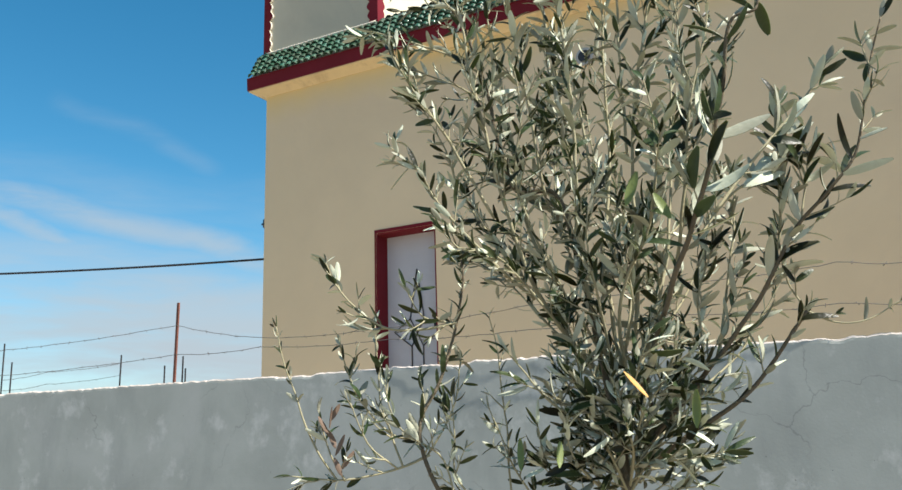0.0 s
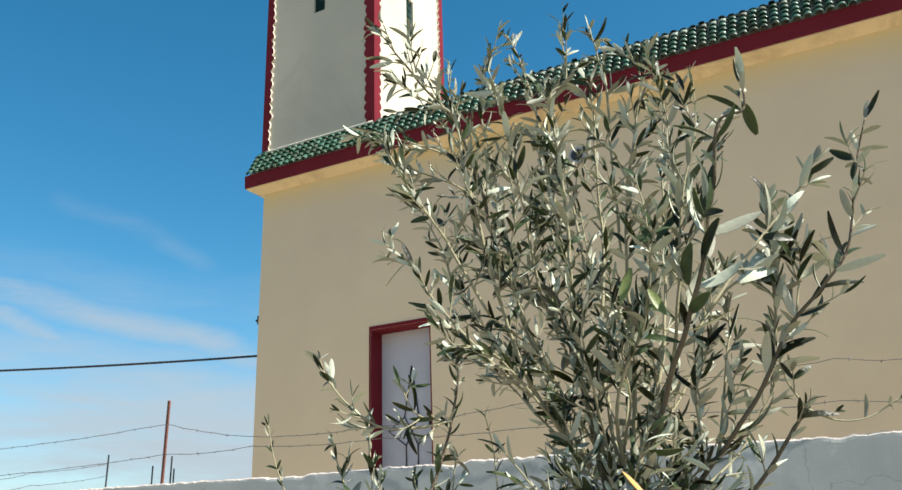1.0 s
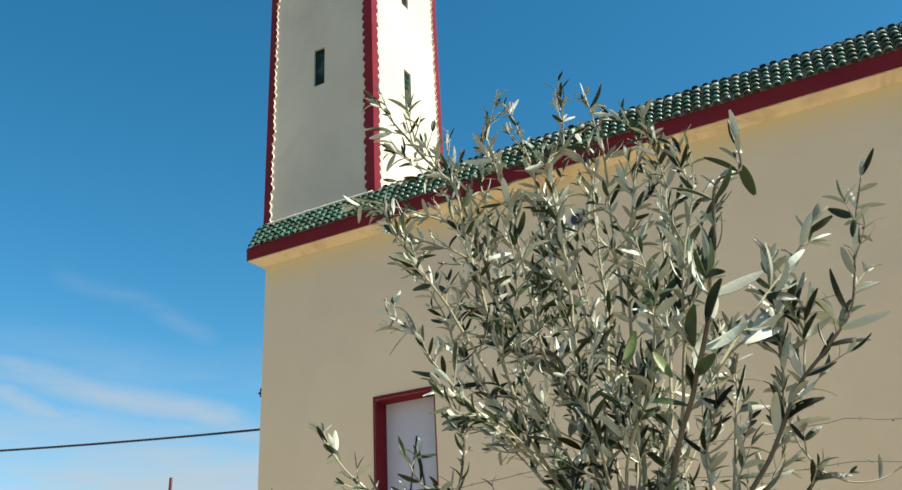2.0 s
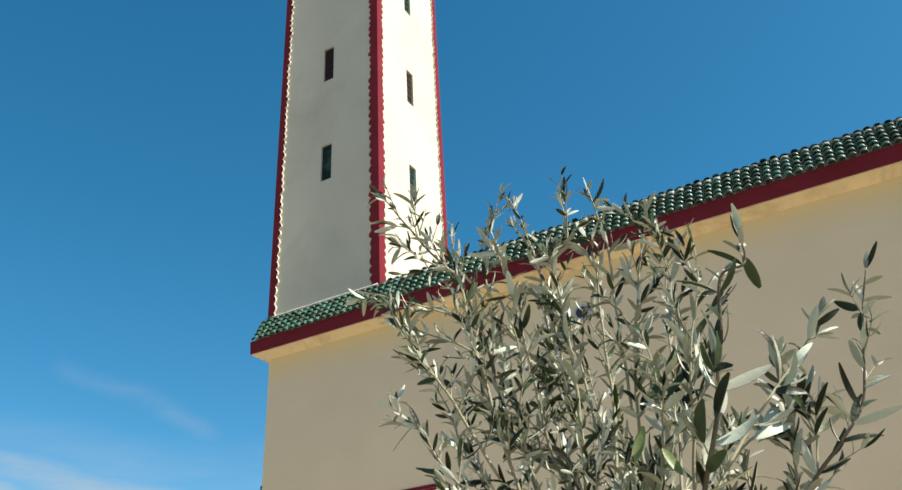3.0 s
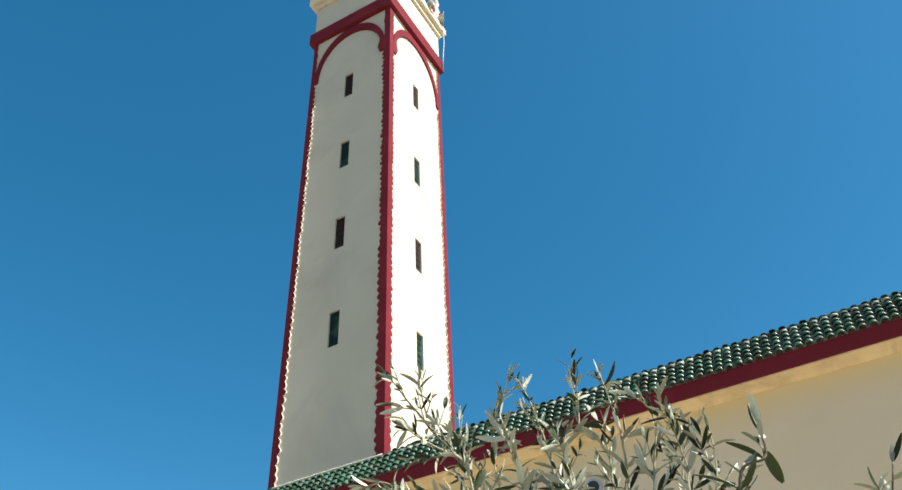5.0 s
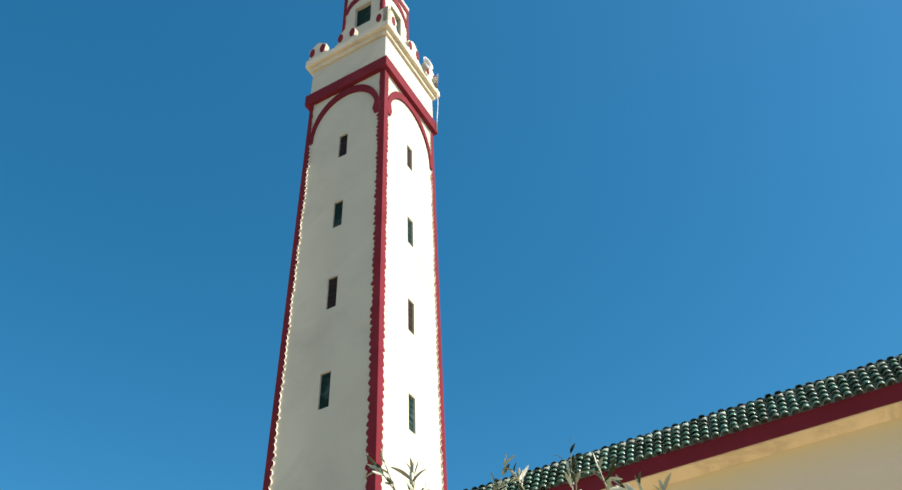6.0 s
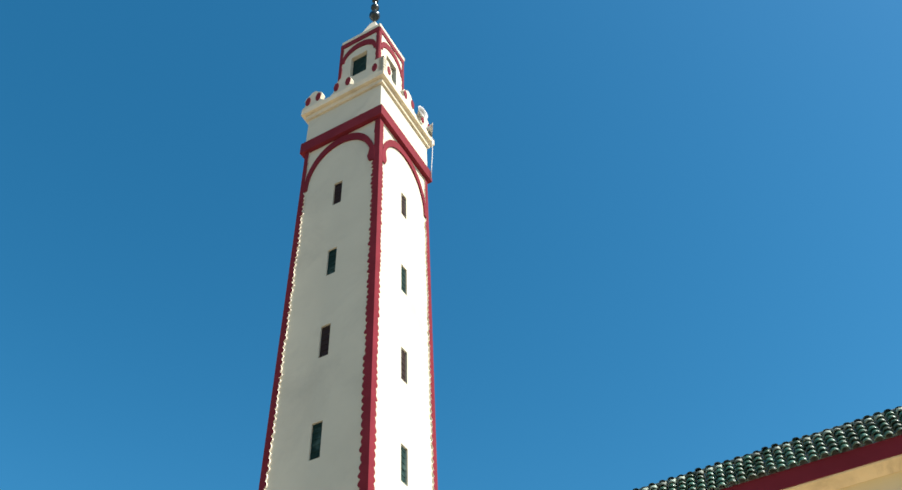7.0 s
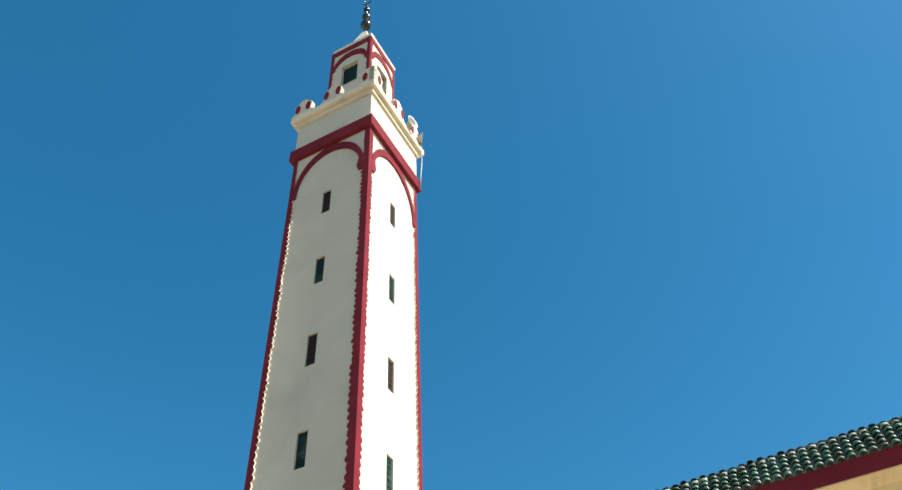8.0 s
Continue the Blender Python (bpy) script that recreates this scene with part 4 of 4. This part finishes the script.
branch([at(0.302, 1.724, 1.47), at(0.387, 1.819, 1.54), at(0.437, 1.937, 1.57), at(0.457, 2.040, 1.58)], 0.0026, 0.001, 0.12, 0.038, (0.04, 0.11), 0.76, 0.0195)
# near stem with large leaves
branch([at(0.290, 1.630, 1.42), at(0.345, 1.781, 1.32), at(0.408, 1.938, 1.22), at(0.450, 2.051, 1.17), at(0.486, 2.190, 1.13), at(0.513, 2.323, 1.11), at(0.562, 2.351, 1.10), at(0.570, 2.406, 1.10)], 0.0047, 0.0014, 0.42, 0.12, (0.03, 0.05), 1.45, 0.03, 0.75)
branch([at(0.454, 1.970, 1.20), at(0.555, 2.092, 1.22), at(0.631, 2.172, 1.23), at(0.678, 2.238, 1.23)], 0.0026, 0.001, 0.25, 0.09, (0.02, 0.04), 1.05, 0.02)
branch([at(0.424, 1.931, 1.24), at(0.496, 2.010, 1.26), at(0.554, 2.028, 1.27), at(0.606, 2.090, 1.27)], 0.0024, 0.001, 0.2, 0.07, (0.03, 0.06), 1.25, 0.024)
# limbs reaching wide
branch([at(0.285, 1.557, 1.45), at(0.352, 1.628, 1.42), at(0.436, 1.720, 1.36), at(0.513, 1.815, 1.31), at(0.585, 1.933, 1.27), at(0.653, 2.003, 1.24), at(0.713, 2.075, 1.22), at(0.743, 2.192, 1.21), at(0.787, 2.325, 1.21)], 0.0047, 0.0012, 0.42, 0.07, (0.03, 0.08), 1.05, 0.023)
branch([at(0.288, 1.539, 1.45), at(0.377, 1.595, 1.42), at(0.452, 1.639, 1.38), at(0.521, 1.703, 1.35), at(0.591, 1.793, 1.32)], 0.0049, 0.0026, 0.3, 0.08, (0.03, 0.07), 0.85, 0.03)
branch([at(0.591, 1.793, 1.32), at(0.569, 1.833, 1.32), at(0.559, 1.878, 1.31), at(0.558, 1.934, 1.31)], 0.0017, 0.0008, 0.2, 0.06, (0.02, 0.05), 0.85, 0.024)
branch([at(0.591, 1.793, 1.32), at(0.639, 1.772, 1.31), at(0.693, 1.775, 1.30), at(0.747, 1.803, 1.30)], 0.0017, 0.0008, 0.2, 0.09, (0.01, 0.03), 0.55, 0.034)
branch([at(0.530, 1.834, 1.31), at(0.561, 1.934, 1.30), at(0.572, 2.037, 1.30), at(0.576, 2.138, 1.30)], 0.0026, 0.001, 0.2, 0.045, (0.04, 0.08), 1.15, 0.022)
branch([at(0.596, 1.943, 1.27), at(0.613, 2.004, 1.28), at(0.626, 2.067, 1.28)], 0.0019, 0.0009, 0.1, 0.04, (0.03, 0.06), 1.05, 0.022)
branch([at(0.436, 1.720, 1.36), at(0.459, 1.836, 1.38), at(0.483, 1.946, 1.40), at(0.492, 2.039, 1.41)], 0.0024, 0.001, 0.15, 0.045, (0.03, 0.08), 0.9, 0.02)
branch([at(0.414, 1.692, 1.38), at(0.411, 1.818, 1.36), at(0.450, 1.917, 1.34)], 0.0024, 0.001, 0.15, 0.045, (0.04, 0.08), 1.0, 0.02)
branch([at(0.382, 1.655, 1.40), at(0.465, 1.719, 1.44), at(0.521, 1.795, 1.46), at(0.556, 1.853, 1.46)], 0.0021, 0.001, 0.2, 0.05, (0.03, 0.07), 0.85, 0.021)
# low shoots
branch([at(0.230, 1.373, 1.45), at(0.050, 1.421, 1.43), at(-0.039, 1.521, 1.41), at(-0.065, 1.617, 1.40), at(-0.025, 1.705, 1.40), at(0.001, 1.791, 1.40), at(0.012, 1.880, 1.40), at(-0.004, 1.951, 1.40)], 0.0047, 0.0012, 0.5, 0.055, (0.03, 0.07), 0.67, 0.02, 0.55)
branch([at(0.001, 1.791, 1.40), at(-0.052, 1.781, 1.38), at(-0.120, 1.785, 1.37), at(-0.176, 1.826, 1.36), at(-0.213, 1.875, 1.36), at(-0.230, 1.899, 1.36)], 0.0026, 0.0009, 0.08, 0.04, (0.02, 0.06), 0.71, 0.019, 0.55)
branch([at(-0.013, 1.791, 1.40), at(-0.057, 1.803, 1.36), at(-0.085, 1.853, 1.34)], 0.0019, 0.0009, 0.1, 0.035, (0.03, 0.05), 0.84, 0.02, 0.55)
branch([at(-0.052, 1.575, 1.41), at(-0.104, 1.554, 1.40), at(-0.189, 1.539, 1.39), at(-0.278, 1.547, 1.38)], 0.0026, 0.001, 0.35, 0.06, (0.02, 0.05), 0.59, 0.024, 0.55)
branch([at(-0.203, 1.538, 1.39), at(-0.238, 1.594, 1.38), at(-0.270, 1.674, 1.38), at(-0.290, 1.732, 1.38), at(-0.305, 1.792, 1.38)], 0.0019, 0.0008, 0.25, 0.08, (0.015, 0.035), 0.52, 0.026, 0.55)
branch([at(-0.189, 1.537, 1.39), at(-0.212, 1.580, 1.38), at(-0.231, 1.645, 1.38)], 0.0019, 0.0008, 0.15, 0.045, (0.02, 0.05), 0.6, 0.02, 0.55)
branch([at(-0.068, 1.599, 1.40), at(-0.113, 1.609, 1.40), at(-0.158, 1.657, 1.40), at(-0.186, 1.719, 1.40), at(-0.198, 1.758, 1.40)], 0.0021, 0.0009, 0.2, 0.045, (0.02, 0.05), 0.63, 0.018, 0.55)
branch([at(-0.095, 1.557, 1.40), at(-0.127, 1.651, 1.42), at(-0.135, 1.727, 1.43), at(-0.140, 1.790, 1.43)], 0.0019, 0.0009, 0.2, 0.05, (0.02, 0.05), 0.6, 0.02, 0.55)
branch([at(-0.104, 1.554, 1.40), at(-0.151, 1.596, 1.37), at(-0.179, 1.662, 1.36)], 0.0017, 0.0008, 0.2, 0.05, (0.02, 0.04), 0.6, 0.02, 0.55)
branch([at(-0.062, 1.566, 1.41), at(-0.023, 1.621, 1.42), at(-0.002, 1.676, 1.43), at(0.004, 1.723, 1.43)], 0.0019, 0.0009, 0.15, 0.045, (0.02, 0.05), 0.63, 0.02, 0.55)
branch([at(-0.004, 1.475, 1.43), at(-0.029, 1.566, 1.41), at(-0.103, 1.623, 1.39), at(-0.121, 1.698, 1.38)], 0.0019, 0.0009, 0.2, 0.045, (0.02, 0.05), 0.66, 0.02, 0.55)
branch([at(0.086, 1.420, 1.44), at(0.079, 1.563, 1.43), at(0.074, 1.664, 1.43), at(0.065, 1.750, 1.43), at(0.057, 1.794, 1.43)], 0.0019, 0.0009, 0.4, 0.08, (0.015, 0.04), 0.55, 0.028, 0.55)
branch([at(0.088, 1.446, 1.44), at(-0.002, 1.529, 1.42), at(-0.009, 1.602, 1.41), at(-0.012, 1.667, 1.41)], 0.0019, 0.0009, 0.2, 0.045, (0.02, 0.05), 0.66, 0.02, 0.55)
branch([at(0.161, 1.435, 1.45), at(0.092, 1.544, 1.42), at(0.066, 1.600, 1.41), at(0.049, 1.646, 1.41)], 0.0019, 0.0009, 0.2, 0.04, (0.02, 0.05), 0.71, 0.02, 0.55)
branch([at(0.273, 1.589, 1.44), at(0.191, 1.628, 1.38), at(0.145, 1.662, 1.35), at(0.111, 1.706, 1.34), at(0.086, 1.735, 1.33)], 0.0026, 0.001, 0.3, 0.055, (0.03, 0.06), 0.97, 0.024, 0.55)
branch([at(0.228, 1.486, 1.45), at(0.148, 1.542, 1.40), at(0.128, 1.616, 1.38)], 0.0024, 0.001, 0.2, 0.05, (0.03, 0.07), 0.92, 0.022, 0.55)
branch([at(0.239, 1.504, 1.45), at(0.187, 1.559, 1.38), at(0.176, 1.624, 1.35)], 0.0024, 0.001, 0.15, 0.045, (0.04, 0.07), 0.92, 0.022, 0.55)
# heart of the crown
branch([at(0.280, 1.557, 1.45), at(0.355, 1.555, 1.38), at(0.431, 1.566, 1.34)], 0.0026, 0.001, 0.15, 0.04, (0.04, 0.08), 1.1, 0.021, 0.45)
branch([at(0.276, 1.566, 1.45), at(0.334, 1.648, 1.40), at(0.406, 1.702, 1.37), at(0.439, 1.749, 1.36)], 0.0026, 0.001, 0.12, 0.034, (0.04, 0.09), 1.05, 0.02, 0.45)
branch([at(0.272, 1.575, 1.45), at(0.220, 1.651, 1.42), at(0.197, 1.727, 1.40), at(0.186, 1.786, 1.39)], 0.0026, 0.001, 0.12, 0.034, (0.04, 0.09), 1.0, 0.02, 0.45)
branch([at(0.281, 1.566, 1.45), at(0.306, 1.648, 1.50), at(0.323, 1.743, 1.53), at(0.348, 1.820, 1.55)], 0.0026, 0.001, 0.12, 0.032, (0.05, 0.1), 0.95, 0.019, 0.45)
branch([at(0.272, 1.575, 1.45), at(0.240, 1.660, 1.52), at(0.207, 1.737, 1.56), at(0.182, 1.815, 1.58)], 0.0026, 0.001, 0.12, 0.032, (0.05, 0.1), 0.95, 0.019, 0.45)
branch([at(0.280, 1.557, 1.45), at(0.276, 1.631, 1.36), at(0.301, 1.705, 1.32), at(0.324, 1.762, 1.30)], 0.0026, 0.001, 0.12, 0.036, (0.04, 0.09), 1.1, 0.02, 0.45)
branch([at(0.280, 1.557, 1.45), at(0.350, 1.610, 1.50), at(0.411, 1.655, 1.53)], 0.0026, 0.001, 0.12, 0.036, (0.04, 0.09), 1.0, 0.02, 0.45)
branch([at(0.264, 1.530, 1.45), at(0.225, 1.568, 1.42), at(0.198, 1.596, 1.40)], 0.0026, 0.001, 0.1, 0.034, (0.04, 0.09), 1.05, 0.02, 0.45)
branch([at(0.287, 1.521, 1.45), at(0.327, 1.556, 1.46), at(0.374, 1.563, 1.47)], 0.0026, 0.001, 0.1, 0.034, (0.04, 0.09), 1.05, 0.02, 0.45)
branch([at(0.271, 1.503, 1.45), at(0.243, 1.567, 1.40), at(0.219, 1.632, 1.37), at(0.203, 1.679, 1.36)], 0.0026, 0.001, 0.08, 0.03, (0.04, 0.09), 0.88, 0.0185, 0.45)
branch([at(0.271, 1.503, 1.45), at(0.319, 1.574, 1.40), at(0.370, 1.628, 1.37), at(0.412, 1.664, 1.36)], 0.0026, 0.001, 0.08, 0.03, (0.04, 0.09), 0.88, 0.0185, 0.45)
branch([at(0.272, 1.512, 1.45), at(0.281, 1.575, 1.38), at(0.267, 1.640, 1.34), at(0.252, 1.697, 1.33)], 0.0026, 0.001, 0.08, 0.03, (0.04, 0.09), 0.88, 0.0185, 0.45)
branch([at(0.272, 1.512, 1.45), at(0.310, 1.583, 1.52), at(0.364, 1.665, 1.55), at(0.388, 1.722, 1.56)], 0.0026, 0.001, 0.08, 0.03, (0.04, 0.09), 0.88, 0.0185, 0.45)
branch([at(0.272, 1.512, 1.45), at(0.236, 1.595, 1.53), at(0.193, 1.661, 1.56), at(0.158, 1.719, 1.57)], 0.0026, 0.001, 0.08, 0.03, (0.04, 0.09), 0.88, 0.0185, 0.45)
branch([at(0.273, 1.530, 1.45), at(0.293, 1.611, 1.37), at(0.348, 1.694, 1.34), at(0.372, 1.751, 1.33)], 0.0026, 0.001, 0.08, 0.03, (0.04, 0.09), 0.88, 0.0185, 0.45)
branch([at(0.262, 1.503, 1.45), at(0.204, 1.532, 1.42), at(0.158, 1.560, 1.41)], 0.0026, 0.001, 0.08, 0.03, (0.04, 0.09), 0.88, 0.0185, 0.45)
branch([at(0.272, 1.512, 1.45), at(0.273, 1.594, 1.54), at(0.250, 1.669, 1.57), at(0.265, 1.744, 1.58)], 0.0026, 0.001, 0.08, 0.03, (0.04, 0.09), 0.88, 0.0185, 0.45)
branch([at(0.276, 1.503, 1.45), at(0.342, 1.510, 1.42), at(0.401, 1.553, 1.40)], 0.0026, 0.001, 0.08, 0.03, (0.04, 0.09), 0.88, 0.0185, 0.45)
branch([at(0.253, 1.706, 1.46), at(0.201, 1.805, 1.42), at(0.166, 1.875, 1.40), at(0.149, 1.926, 1.39)], 0.0026, 0.001, 0.08, 0.03, (0.04, 0.09), 0.88, 0.0185, 0.45)
branch([at(0.272, 1.706, 1.46), at(0.298, 1.802, 1.40), at(0.295, 1.891, 1.37), at(0.310, 1.962, 1.36)], 0.0026, 0.001, 0.08, 0.03, (0.04, 0.09), 0.88, 0.0185, 0.45)

tagged(part("twig", twig_bm, SHOOT, tree, "fine pale green twigs"), kind="stuff")

# the leaves on the near side are single pieces, the others one mass
order = sorted(range(len(leaf_poses)), key=lambda i: leaf_poses[i][0].translation.y)
near = set(order[:300])
fv, ff, fm = [], [], []
for i, (m, k) in enumerate(leaf_poses):
    me = LEAVES[k]
    if i in near:
        ob = new("leaf", me)
        ob.parent = tree
        ob.matrix_basis = m
        continue
    o = len(fv)
    fv += [m @ v.co for v in me.vertices]
    for f in me.polygons:
        ff.append([o + j for j in f.vertices])
        fm.append(f.material_index)
me = bpy.data.meshes.new("foliage")
me.from_pydata(fv, [], ff)
me.materials.append(LEAF_TOP)
me.materials.append(LEAF_UNDER)
me.polygons.foreach_set("material_index", fm)
me.polygons.foreach_set("use_smooth", [True] * len(ff))
foliage = new("foliage", me)
foliage.parent = tree
tagged(foliage, "grey-green olive leaves with pale undersides", kind="stuff")


# single leaves that stand out: a withered one, fresh green ones, and a dried shoot
def odd_leaf(p, length, width, mats, turn, label):
    ob = new("leaf", leaf_mesh(length, width, 0.12, 0.35, mats))
    ob.parent = tree
    ob.matrix_basis = Matrix.Translation(p) @ pose(0, 0, 0, *turn)
    tagged(ob, label)


YOUNG = [LEAF_YOUNG, LEAF_YOUNG]
odd_leaf(at(0.275, 1.70, 1.28), 0.050, 0.0075, [LEAF_DRY, LEAF_DRY], (152, -22, 60), "withered orange leaf")
odd_leaf(at(0.098, 1.545, 1.34), 0.050, 0.0060, YOUNG, (24, 8, 150), "fresh green leaf")
odd_leaf(at(0.160, 1.548, 1.32), 0.040, 0.0062, YOUNG, (20, -12, 200), "fresh green leaf")
odd_leaf(at(0.389, 1.605, 1.30), 0.056, 0.0072, YOUNG, (8, -4, 150), "fresh pale green leaf")
odd_leaf(at(0.300, 1.985, 1.24), 0.055, 0.0080, YOUNG, (12, -20, 160), "fresh green leaf")
odd_leaf(at(0.375, 1.96, 1.22), 0.045, 0.0080, YOUNG, (18, 25, 190), "fresh green leaf")
for k in range(9):
    odd_leaf(at(-0.194 + 0.004 * (k % 3) - 0.0035 * k, 1.545 + 0.011 * k, 1.37), 0.030 + 0.002 * (k % 4), 0.0045, [LEAF_BROWN, LEAF_BROWN],
             (tr.uniform(-25, 25), (32 if k % 2 else -28) + tr.uniform(-10, 10), tr.uniform(0, 360)), "dried brown leaf")


# ---------------------------------------------------------------- roof tiles
SLOPE0, SLOPE1 = Vector((0, -0.262, 7.475)), Vector((0, 0.0, 7.935))
PITCH, COURSES = 0.127, 5


def tile_mesh(seed, glaze):
    """One half-round glazed tile, wider at its lower end; along +z, bulging to -y."""
    rnd = random.Random(seed)
    bm = bmesh.new()
    L = 0.135
    rings = []
    for z, r in ((0, 0.062 + rnd.uniform(-0.003, 0.003)), (L, 0.049)):
        outer = [(r * math.cos(math.pi * k / 6), -r * math.sin(math.pi * k / 6) * 0.95, z) for k in range(7)]
        inner = [(0.8 * x, 0.8 * y, zz) for x, y, zz in reversed(outer)]
        rings.append([bm.verts.new(p) for p in outer + inner])
    n = len(rings[0])
    for k in range(n):
        f = bm.faces.new((rings[0][k], rings[1][k], rings[1][(k + 1) % n], rings[0][(k + 1) % n]))
        f.smooth = k < 6
    bm.faces.new(list(reversed(rings[0])))
    bm.faces.new(rings[1])
    return finish("roof_tile", fixed(bm), glaze)


TILES = [tile_mesh(k, GLAZE) for k in range(4)]
WORN_TILES = [tile_mesh(k, GLAZE_WORN) for k in range(4)]
run = SLOPE1 - SLOPE0
tilt = math.degrees(math.atan2(run.y, run.z))
rnd = random.Random(5)
eaves = new("roof_tiling")
eaves.parent = mosque
tagged(eaves, "green glazed half-round tiles")
rest_v, rest_f = [], []
columns = int(FRONT_END / PITCH)
for c in range(-1, columns):
    u = c * PITCH + 0.03
    for k in range(COURSES):
        s = k / COURSES
        p = SLOPE0 + run * s
        m = (Matrix.Translation((u + rnd.uniform(-0.006, 0.006), p.y - 0.014, p.z)) @ pose(0, 0, 0, -tilt - rnd.uniform(7, 13), rnd.uniform(-2.5, 2.5), rnd.uniform(-4, 4)))
        me = (WORN_TILES if k == COURSES - 1 and rnd.random() < 0.7 else TILES)[rnd.randrange(4)]
        if 2.6 < u < 11.0:
            ob = new("roof_tile", me)
            ob.parent = eaves
            ob.matrix_basis = m
        else:
            o = len(rest_v)
            rest_v += [m @ v.co for v in me.vertices]
            rest_f += [[o + i for i in f.vertices] for f in me.polygons]
# the free end of the hall
for c in range(1, int((DEPTH + 0.2) / PITCH)):
    for k in range(COURSES):
        p = SLOPE0 + run * (k / COURSES)
        m = Matrix.Translation((p.y, c * PITCH - 0.16, p.z)) @ pose(0, 0, 0, 0, 0, -90) @ pose(0, 0, 0, -tilt - rnd.uniform(7, 13), 0, rnd.uniform(-4, 4))
        me = TILES[rnd.randrange(4)]
        o = len(rest_v)
        rest_v += [m @ v.co for v in me.vertices]
        rest_f += [[o + i for i in f.vertices] for f in me.polygons]
me = bpy.data.meshes.new("roof_tiles_far")
me.from_pydata(rest_v, [], rest_f)
me.materials.append(GLAZE)
far = new("roof_tiles_far", me)
far.parent = mosque
tagged(far, "green glazed half-round tiles", kind="stuff")

# short ridge tiles, one over the head of each column, bedded unevenly
ridge_v, ridge_f = [], []
for c in range(int(2.30 / PITCH) + 1, columns):
    m = (Matrix.Translation((c * PITCH + 0.03 + rnd.uniform(-0.012, 0.012), -0.06 + rnd.uniform(-0.012, 0.012), 7.945 + rnd.uniform(-0.010, 0.010)))
         @ pose(0, 0, 0, -84 - rnd.uniform(-6, 8), rnd.uniform(-6, 6), rnd.uniform(-6, 6)) @ Matrix.Diagonal((0.70, 0.40, 1.3, 1)))
    o = len(ridge_v)
    me = TILES[rnd.randrange(4)]
    ridge_v += [m @ v.co for v in me.vertices]
    ridge_f += [[o + i for i in f.vertices] for f in me.polygons]
me = bpy.data.meshes.new("ridge_tiles")
me.from_pydata(ridge_v, [], ridge_f)
me.materials.append(RIDGE)
ridge = new("ridge_tiles", me)
ridge.parent = mosque
tagged(ridge, "dark uneven ridge tiles", kind="stuff")
